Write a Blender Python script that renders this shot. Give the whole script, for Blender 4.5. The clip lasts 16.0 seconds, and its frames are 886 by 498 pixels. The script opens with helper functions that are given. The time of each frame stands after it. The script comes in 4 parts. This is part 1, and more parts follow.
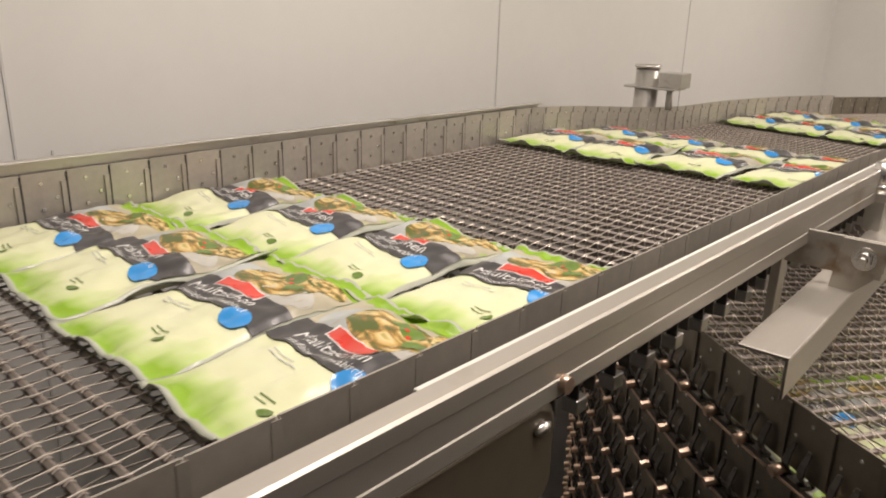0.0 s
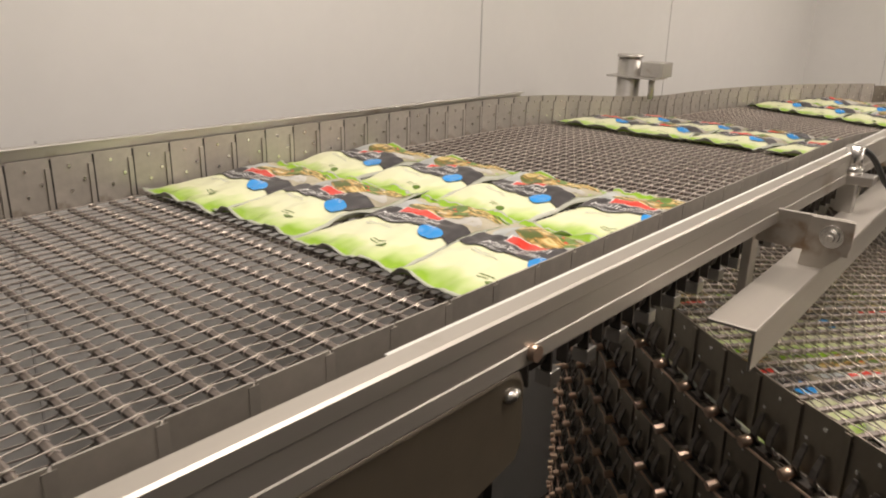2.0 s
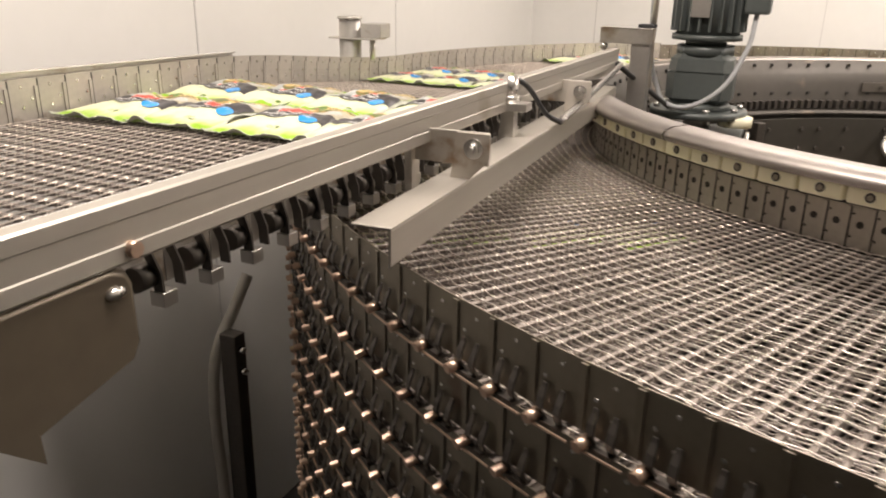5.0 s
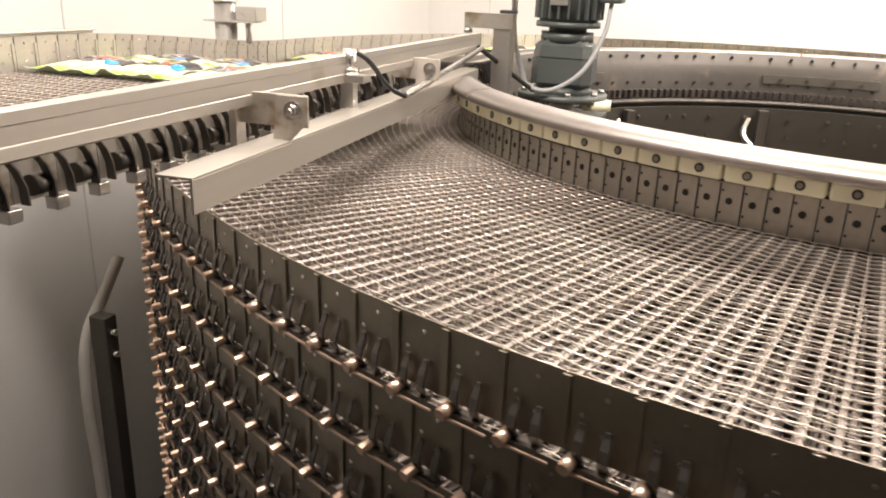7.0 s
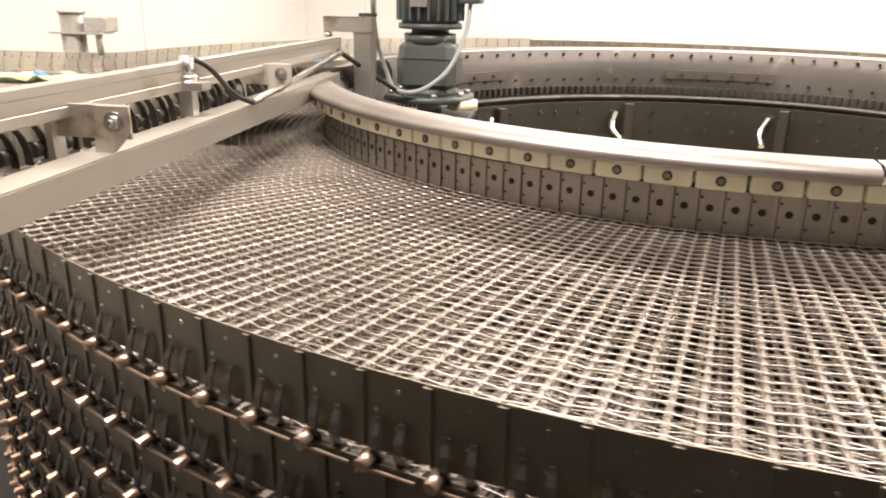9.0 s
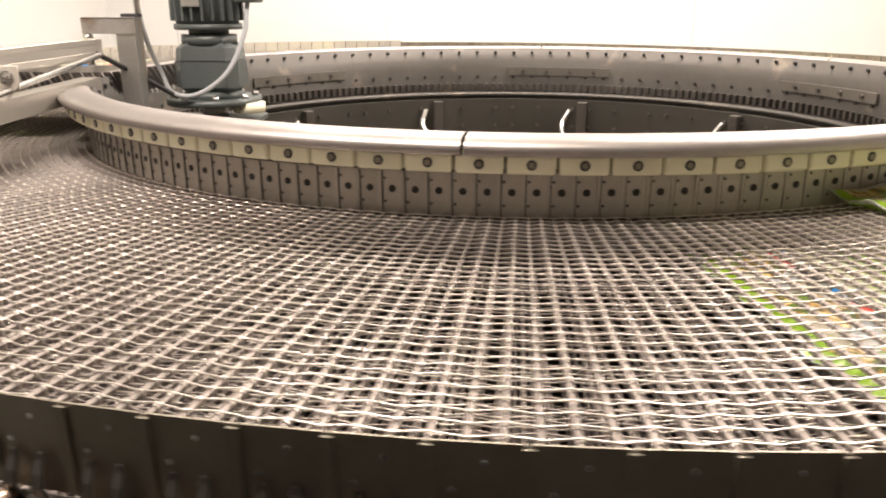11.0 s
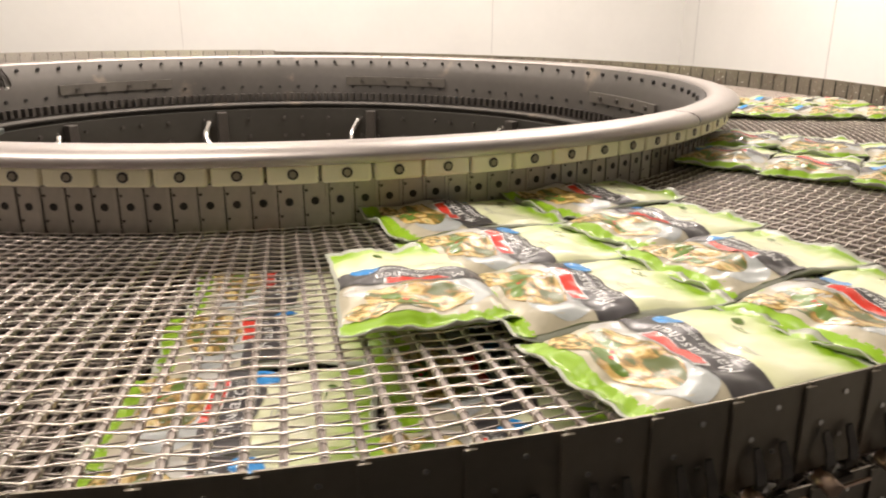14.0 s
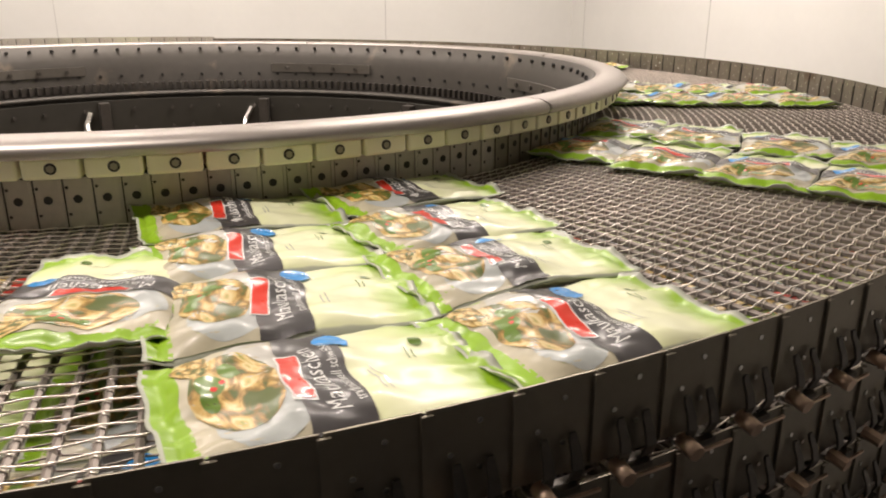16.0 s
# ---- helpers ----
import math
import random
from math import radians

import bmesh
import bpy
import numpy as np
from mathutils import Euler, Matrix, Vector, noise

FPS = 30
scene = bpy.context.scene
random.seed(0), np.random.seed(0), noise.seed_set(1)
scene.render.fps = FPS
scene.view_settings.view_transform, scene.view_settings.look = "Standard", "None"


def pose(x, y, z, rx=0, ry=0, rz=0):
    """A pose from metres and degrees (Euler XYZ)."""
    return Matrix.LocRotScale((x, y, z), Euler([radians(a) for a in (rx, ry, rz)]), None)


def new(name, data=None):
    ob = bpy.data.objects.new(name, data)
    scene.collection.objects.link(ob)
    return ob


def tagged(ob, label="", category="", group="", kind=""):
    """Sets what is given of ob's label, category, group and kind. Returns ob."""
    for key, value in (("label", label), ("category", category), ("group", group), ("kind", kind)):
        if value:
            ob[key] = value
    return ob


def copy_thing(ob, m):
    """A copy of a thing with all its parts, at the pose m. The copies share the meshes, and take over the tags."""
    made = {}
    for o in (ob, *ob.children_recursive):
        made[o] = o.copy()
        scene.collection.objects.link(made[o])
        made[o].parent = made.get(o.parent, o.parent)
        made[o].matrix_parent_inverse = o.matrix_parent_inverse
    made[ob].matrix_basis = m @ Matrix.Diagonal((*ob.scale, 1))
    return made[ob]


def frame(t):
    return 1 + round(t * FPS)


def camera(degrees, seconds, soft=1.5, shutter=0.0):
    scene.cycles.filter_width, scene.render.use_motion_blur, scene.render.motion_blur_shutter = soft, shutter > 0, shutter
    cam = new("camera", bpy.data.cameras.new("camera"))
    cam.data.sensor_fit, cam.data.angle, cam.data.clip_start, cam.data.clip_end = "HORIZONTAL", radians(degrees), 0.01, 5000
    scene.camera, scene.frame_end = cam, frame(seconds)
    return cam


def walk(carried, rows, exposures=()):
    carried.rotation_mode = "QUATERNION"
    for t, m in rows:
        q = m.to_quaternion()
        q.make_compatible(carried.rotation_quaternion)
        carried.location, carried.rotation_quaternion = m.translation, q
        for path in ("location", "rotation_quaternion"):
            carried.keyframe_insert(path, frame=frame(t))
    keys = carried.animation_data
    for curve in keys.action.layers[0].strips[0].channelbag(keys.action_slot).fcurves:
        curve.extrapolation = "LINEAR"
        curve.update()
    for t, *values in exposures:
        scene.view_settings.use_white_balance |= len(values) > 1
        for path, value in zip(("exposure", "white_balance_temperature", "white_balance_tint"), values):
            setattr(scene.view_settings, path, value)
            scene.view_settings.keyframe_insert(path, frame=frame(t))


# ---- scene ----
cam = camera(60.85, 16.0, soft=1.9, shutter=0.35)

# ---- scale and main sizes (metres) ----
ZB = 1.50            # height of the belt where it meets the drum
ROUT = 1.76          # outer edge of the belt on the drum
BELT_W = 0.672       # belt width on the drum
RUN_W = 0.680        # and on the straight run
RIN = ROUT - BELT_W
PITCH = 0.0552       # one belt row: two rods, one plate at either edge
TIER = 0.0765        # drop of the belt in one turn
PLATE_H = 0.0600     # height of the edge plates
BELT_SPEEDS = ((5.2, 0.1385), (7.3, 0.1420), (10.2, 0.1457), (12.3, 0.1341), (16.0, 0.1225))   # until second, metres a second
DRUM_SPEEDS = ((10.2, 4.20), (12.3, 3.95), (16.0, 3.65))                                       # until second, degrees a second
TIERS = 13
RING_START = 0.8     # path metre where the wound belt begins at the start
WALL_W, WALL_N, WALL_E, WALL_S = -2.08, 2.32, 2.40, -4.60
CEIL = 3.10

PATH = [
    (0.0, -0.7757, -2.1683, 1.8391, 42.54, -18.12, -1.48),
    (0.5, -0.7777, -2.1714, 1.8388, 42.32, -18.27, -2.13),
    (1.0, -0.7745, -2.1710, 1.8369, 41.94, -18.19, -2.16),
    (1.5, -0.7661, -2.1765, 1.8372, 41.93, -18.18, -1.77),
    (2.0, -0.7543, -2.1740, 1.8315, 41.64, -18.52, -1.22),
    (2.5, -0.7387, -2.1624, 1.8236, 38.64, -19.01, -1.02),
    (3.0, -0.7211, -2.1537, 1.8239, 36.46, -18.97, -0.00),
    (3.5, -0.7096, -2.1446, 1.8163, 33.10, -18.47, 0.30),
    (4.0, -0.6894, -2.1372, 1.8110, 28.71, -18.65, 0.06),
    (4.5, -0.6626, -2.1385, 1.7959, 26.32, -18.49, -0.54),
    (5.0, -0.6193, -2.1466, 1.7842, 24.61, -19.43, -1.05),
    (7.5, -0.4643, -2.1647, 1.7561, 17.51, -19.04, -2.01),
    (8.0, -0.4551, -2.1583, 1.7561, 16.26, -18.73, -1.50),
    (8.5, -0.4328, -2.1505, 1.7536, 13.88, -18.91, -1.10),
    (9.0, -0.4093, -2.1358, 1.7515, 10.58, -18.76, -1.02),
    (9.5, -0.3897, -2.1230, 1.7492, 7.80, -18.64, -0.89),
    (10.0, -0.3657, -2.1004, 1.7392, 3.90, -18.29, -0.31),
    (12.5, 0.0026, -2.0973, 1.7167, -2.93, -17.91, -0.73),
    (13.0, 0.0213, -2.0992, 1.7180, -4.75, -17.90, -0.90),
    (13.5, 0.0086, -2.1013, 1.7189, -6.76, -17.49, -0.99),
    (14.0, 0.0165, -2.0929, 1.7171, -11.43, -17.27, -0.37),
    (14.5, 0.0158, -2.0943, 1.7169, -14.40, -17.31, -0.49),
    (15.0, 0.0189, -2.0961, 1.7165, -16.74, -17.61, -0.17),
    (15.5, 0.0270, -2.0919, 1.7136, -18.05, -17.87, -0.15),
    (16.0, 0.0240, -2.0896, 1.7088, -19.10, -18.20, -0.15),
]
walk(cam, [(t, pose(x, y, z, 90 + pitch, roll, yaw)) for t, x, y, z, yaw, pitch, roll in PATH],
     exposures=[(0, -0.2), (2, -0.2), (3, -0.08), (4, 0.15), (5, 0.42), (7.5, 1.05), (10, 1.05), (12.5, 0.75), (14, 0.45), (16, 0.15)])

# ---- world and lamps ----
world = bpy.data.worlds.new("world")
scene.world = world
world.use_nodes = True
world.node_tree.nodes["Background"].inputs[0].default_value = (0.9, 0.95, 1.0, 1)
world.node_tree.nodes["Background"].inputs[1].default_value = 0.02


def ceiling_lamp(x, y, power, lx, ly):
    data = bpy.data.lights.new("tube_light", "AREA")
    data.shape, data.size, data.size_y, data.energy = "RECTANGLE", lx, ly, power
    data.color = (1.0, 0.875, 0.79)
    ob = new("tube_light", data)
    ob.matrix_world = pose(x, y, CEIL - 0.10)
    return ob


LAMPS = [(-0.85, -1.40, 37, 1.3, 0.22), (-0.50, 1.0, 32, 1.3, 0.22), (1.2, 0.6, 46, 1.3, 0.22)]   # x, y, power, length, width
for lamp in LAMPS:
    ceiling_lamp(*lamp)


# ---- materials ----
def mat(name, color, rough=0.5, metal=0.0, grain=40.0, amount=0.12, stain=0.12, bump=0.1, stretch=(1, 1, 1), island=False, coat=0.0, dirt=None):
    m = bpy.data.materials.new(name)
    m.use_nodes = True
    n, l = m.node_tree.nodes, m.node_tree.links
    b = n["Principled BSDF"]
    b.inputs["Roughness"].default_value, b.inputs["Metallic"].default_value = rough, metal
    b.inputs["Coat Weight"].default_value = coat
    co = n.new("ShaderNodeTexCoord")
    mp = n.new("ShaderNodeMapping")
    mp.inputs["Scale"].default_value = stretch
    l.new(co.outputs["Object"], mp.inputs[0])
    fine, coarse = n.new("ShaderNodeTexNoise"), n.new("ShaderNodeTexNoise")
    fine.inputs["Scale"].default_value, coarse.inputs["Scale"].default_value = grain, grain / 9
    fine.inputs["Detail"].default_value = 4
    coarse.inputs["Detail"].default_value = 5
    for t in (fine, coarse):
        l.new(mp.outputs[0], t.inputs["Vector"])
    total = n.new("ShaderNodeMath")
    total.operation = "MULTIPLY_ADD"
    l.new(fine.outputs[0], total.inputs[0])
    total.inputs[1].default_value = amount * 2
    base = n.new("ShaderNodeMath")
    base.operation = "MULTIPLY_ADD"
    l.new(coarse.outputs[0], base.inputs[0])
    base.inputs[1].default_value, base.inputs[2].default_value = stain * 2, 1 - amount - stain
    l.new(base.outputs[0], total.inputs[2])
    value = total.outputs[0]
    rnd = n.new("ShaderNodeNewGeometry").outputs["Random Per Island"] if island else n.new("ShaderNodeObjectInfo").outputs["Random"]
    k = n.new("ShaderNodeMath")
    k.operation = "MULTIPLY_ADD"
    l.new(rnd, k.inputs[0])
    k.inputs[1].default_value, k.inputs[2].default_value = 0.16, 0.92
    k2 = n.new("ShaderNodeMath")
    k2.operation = "MULTIPLY"
    l.new(k.outputs[0], k2.inputs[0])
    l.new(value, k2.inputs[1])
    mul = n.new("ShaderNodeVectorMath")
    mul.operation = "SCALE"
    mul.inputs[0].default_value = color
    l.new(k2.outputs[0], mul.inputs["Scale"])
    out = mul.outputs[0]
    if dirt:
        mix = n.new("ShaderNodeMix")
        mix.data_type = "RGBA"
        d = n.new("ShaderNodeTexNoise")
        d.inputs["Scale"].default_value, d.inputs["Detail"].default_value = dirt[1], 6
        l.new(co.outputs["Object"], d.inputs["Vector"])
        r = n.new("ShaderNodeMapRange")
        r.inputs[1].default_value, r.inputs[2].default_value = dirt[2], dirt[2] + 0.12
        l.new(d.outputs[0], r.inputs[0])
        l.new(r.outputs[0], mix.inputs["Factor"])
        l.new(out, mix.inputs[6])
        mix.inputs[7].default_value = (*dirt[0], 1)
        out = mix.outputs[2]
    l.new(out, b.inputs["Base Color"])
    rr = n.new("ShaderNodeMapRange")
    rr.inputs[3].default_value, rr.inputs[4].default_value = max(0.05, rough - 0.12), min(1, rough + 0.12)
    l.new(coarse.outputs[0], rr.inputs[0])
    l.new(rr.outputs[0], b.inputs["Roughness"])
    if bump:
        bp = n.new("ShaderNodeBump")
        bp.inputs["Strength"].default_value, bp.inputs["Distance"].default_value = bump, 0.002
        l.new(fine.outputs[0], bp.inputs["Height"])
        l.new(bp.outputs[0], b.inputs["Normal"])
    return m


M_WALL = mat("white_panel", (0.80, 0.79, 0.76), 0.42, 0, 30, 0.02, 0.05, 0.03)
M_JOINT = mat("sealant", (0.60, 0.59, 0.57), 0.6)
# unseen wall behind the camera, made dark to dim what the stack front reflects
M_SOUTH = mat("unseen_dark_wall", (0.13, 0.125, 0.12), 0.6, 0, 30, 0.1, 0.2, 0.05)
# floor colour set dark so little light bounces up under the machine
M_FLOOR = mat("dark_floor", (0.05, 0.047, 0.045), 0.45, 0, 60, 0.2, 0.3, 0.3)
M_CEIL = mat("ceiling_panel", (0.75, 0.75, 0.73), 0.5, 0, 20, 0.03, 0.05)
M_STEEL = mat("brushed_steel", (0.56, 0.54, 0.51), 0.36, 0.9, 120, 0.10, 0.16, 0.08, (1, 0.06, 1), dirt=((0.30, 0.22, 0.15), 9, 0.62))
M_RAIL = mat("rail_steel", (0.53, 0.50, 0.45), 0.46, 0.8, 90, 0.08, 0.14, 0.06, (1, 0.05, 1), dirt=((0.33, 0.27, 0.2), 7, 0.64))
M_BRACKET = mat("bracket_steel", (0.60, 0.56, 0.50), 0.50, 0.55, 60, 0.10, 0.25, 0.08, dirt=((0.34, 0.24, 0.16), 22, 0.58))
# one plate steel in three tones; this one darkened for the unlit outer faces
M_PLATE = mat("shaded_edge_plate_steel", (0.28, 0.25, 0.20), 0.45, 0.75, 90, 0.14, 0.25, 0.12, dirt=((0.16, 0.12, 0.08), 16, 0.58))
# darkest tone of the plate steel: shade on the stack put into the colour
M_PLATE_SHADE = mat("shaded_stack_plate_steel", (0.23, 0.205, 0.165), 0.45, 0.75, 90, 0.14, 0.25, 0.12, island=True, dirt=((0.15, 0.11, 0.08), 16, 0.58))
# lightest tone of the plate steel, for inner and straight-run plates that catch light
M_EDGE = mat("lit_plate_steel", (0.44, 0.41, 0.365), 0.48, 0.55, 90, 0.14, 0.25, 0.12, dirt=((0.20, 0.15, 0.10), 18, 0.60))
# rods, and the wires' lower strands, whose shade is put into the colour
M_ROD = mat("rod_and_shaded_wire_steel", (0.31, 0.272, 0.245), 0.48, 0.65, 80, 0.14, 0.2, 0.0, island=True)
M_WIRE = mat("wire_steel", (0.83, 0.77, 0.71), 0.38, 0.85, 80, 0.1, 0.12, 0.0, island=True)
M_DARK = mat("dark_pan_steel", (0.18, 0.15, 0.11), 0.33, 0.4, 60, 0.1, 0.2, 0.05)
M_HOLE = mat("dark_hole", (0.025, 0.022, 0.02), 0.7, 0, 40, 0.1, 0.1, 0)
M_CLIP = mat("clip_iron", (0.10, 0.09, 0.08), 0.45, 0.6, 90, 0.2, 0.2, 0.1, island=True)
M_PIN = mat("copper_toned_pin", (0.66, 0.49, 0.38), 0.36, 0.9, 120, 0.15, 0.2, 0.1, island=True)
M_BOLT = mat("bolt_steel", (0.70, 0.68, 0.65), 0.25, 0.95, 90, 0.08, 0.1, 0)
M_BLOCK = mat("ivory_plastic", (0.84, 0.80, 0.60), 0.45, 0, 60, 0.06, 0.12, 0.05, dirt=((0.34, 0.27, 0.12), 26, 0.56))
M_STRIP = mat("white_plastic", (0.82, 0.82, 0.76), 0.4, 0, 60, 0.04, 0.08, 0.02)
M_RIM = mat("rim_steel", (0.36, 0.33, 0.31), 0.46, 0.9, 60, 0.08, 0.16, 0.06)
M_SPLICE = mat("splice_steel", (0.15, 0.138, 0.12), 0.50, 0.4, 60, 0.12, 0.25, 0.08)
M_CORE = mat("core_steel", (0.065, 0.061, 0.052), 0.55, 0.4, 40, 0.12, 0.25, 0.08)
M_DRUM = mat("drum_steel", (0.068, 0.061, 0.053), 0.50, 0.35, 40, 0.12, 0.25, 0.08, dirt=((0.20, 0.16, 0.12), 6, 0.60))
M_MOTOR = mat("motor_paint", (0.095, 0.108, 0.104), 0.42, 0.1, 80, 0.12, 0.2, 0.1)
M_RUBBER = mat("black_rubber", (0.025, 0.025, 0.027), 0.5, 0, 60, 0.1, 0.1, 0.05)
M_CABLE = mat("grey_cable", (0.42, 0.43, 0.44), 0.45, 0, 60, 0.05, 0.1, 0.02)
M_HOSE = mat("grey_hose", (0.48, 0.46, 0.42), 0.5, 0, 50, 0.1, 0.2, 0.05)
M_LAMP = mat("lamp_housing", (0.8, 0.8, 0.8), 0.5)


# ---- mesh helpers ----
def part(name, bm, material, parent=None, label="", kind=""):
    me = bpy.data.meshes.new(name)
    bm.to_mesh(me)
    bm.free()
    for m in material if isinstance(material, (list, tuple)) else (material,):
        me.materials.append(m)
    ob = new(name, me)
    ob.parent = parent
    return tagged(ob, label, kind=kind)


def raw(name, verts, faces, materials, parent=None, label="", kind="", index=None, smooth=False):
    me = bpy.data.meshes.new(name)
    me.from_pydata([tuple(v) for v in verts], [], faces)
    for m in materials:
        me.materials.append(m)
    if index is not None:
        me.polygons.foreach_set("material_index", index)
    if smooth:
        me.polygons.foreach_set("use_smooth", [True] * len(me.polygons))
    me.update()
    ob = new(name, me)
    ob.parent = parent
    return tagged(ob, label, kind=kind)


def thing(name, label, category, group="", m=None):
    ob = new(name)
    ob.empty_display_size = 0.05
    if m is not None:
        ob.matrix_basis = m
    return tagged(ob, label, category, group)


def box(bm, x0, x1, y0, y1, z0, z1, bevel=0.0, m=None, mi=0):
    r = bmesh.ops.create_cube(bm, size=1)
    for v in r["verts"]:
        v.co = Vector(((x0 + x1) / 2 + v.co.x * (x1 - x0), (y0 + y1) / 2 + v.co.y * (y1 - y0), (z0 + z1) / 2 + v.co.z * (z1 - z0)))
    faces = {f for v in r["verts"] for f in v.link_faces}
    for f in faces:
        f.material_index = mi
    vs = list(r["verts"])
    if bevel:
        e = {e for v in vs for e in v.link_edges}
        g = bmesh.ops.bevel(bm, geom=list(e), offset=bevel, segments=2, affect="EDGES", profile=0.5)
        vs = list({v for f in g["faces"] for v in f.verts} | {v for v in vs if v.is_valid})
        for f in g["faces"]:
            f.material_index = mi
    if m is not None:
        bmesh.ops.transform(bm, matrix=m, verts=[v for v in vs if v.is_valid])
    return bm


def cyl(bm, p, q, r, seg=16, r2=None, mi=0, cap=True):
    p, q = Vector(p), Vector(q)
    g = bmesh.ops.create_cone(bm, cap_ends=cap, segments=seg, radius1=r, radius2=r if r2 is None else r2, depth=(q - p).length)
    m = Matrix.Translation((p + q) / 2) @ (q - p).to_track_quat("Z", "Y").to_matrix().to_4x4()
    bmesh.ops.transform(bm, matrix=m, verts=g["verts"])
    for f in {f for v in g["verts"] for f in v.link_faces}:
        f.material_index = mi
        f.smooth = len(f.verts) == 4
    return bm


def lathe(bm, profile, seg=160, a0=0.0, a1=2 * math.pi, mi=0, smooth=True):
    closed = abs(a1 - a0 - 2 * math.pi) < 1e-6
    n = seg if closed else seg + 1
    rings = [[bm.verts.new((r * math.cos(a0 + (a1 - a0) * i / seg), r * math.sin(a0 + (a1 - a0) * i / seg), z)) for r, z in profile] for i in range(n)]
    for i in range(seg):
        a, b = rings[i], rings[(i + 1) % n]
        for j in range(len(profile) - 1):
            f = bm.faces.new((a[j], b[j], b[j + 1], a[j + 1]))
            f.material_index, f.smooth = mi, smooth
    return bm


def tube(name, points, radius, material, parent=None, label="", res=8):
    cu = bpy.data.curves.new(name, "CURVE")
    cu.dimensions, cu.bevel_depth, cu.bevel_resolution, cu.use_fill_caps = "3D", radius, 3, True
    sp = cu.splines.new("BEZIER")
    sp.bezier_points.add(len(points) - 1)
    for b, p in zip(sp.bezier_points, points):
        b.co, b.handle_left_type, b.handle_right_type = p, "AUTO", "AUTO"
    cu.resolution_u = res
    tmp = bpy.data.objects.new(name, cu)
    scene.collection.objects.link(tmp)
    me = bpy.data.meshes.new_from_object(tmp.evaluated_get(bpy.context.evaluated_depsgraph_get()))
    bpy.data.objects.remove(tmp)
    me.materials.clear()
    me.materials.append(material)
    me.polygons.foreach_set("use_smooth", [True] * len(me.polygons))
    ob = new(name, me)
    ob.parent = parent
    return tagged(ob, label)


# ---- the belt's path ----
def smooth01(u):
    u = min(1.0, max(0.0, u))
    return u * u * (3 - 2 * u)


def path_z(s):
    ring = ZB - TIER * max(0.0, s) / (2 * math.pi * ROUT)
    return ring + 0.058 * (1 - smooth01((s + 0.90) / 0.95))


def path_pose(s):
    """Outer belt edge at path metre s: x inward, y ahead, z up."""
    slope = math.degrees(math.atan((path_z(s + 0.03) - path_z(s - 0.03)) / 0.06))
    if s <= 0:
        return pose(-ROUT, s, path_z(s), slope, 0, 0)
    a = s / ROUT
    return pose(-ROUT * math.cos(a), ROUT * math.sin(a), path_z(s), 0, 0, -math.degrees(a)) @ pose(0, 0, 0, slope)


def travel(t, speeds):
    """Way gone by t seconds at speeds that change in steps."""
    way, t0 = 0.0, 0.0
    for until, v in speeds:
        way += v * max(0.0, min(t, until) - t0)
        t0 = until
    return way


def along(s, t):
    return s + travel(t, BELT_SPEEDS)


def key_times(s):
    """Times for keys: dense only where the path bends or dips."""
    return [i * 1.0 for i in range(17)] if s > -3.2 else [0, 5.2, 7.3, 10.2, 12.3, 16]


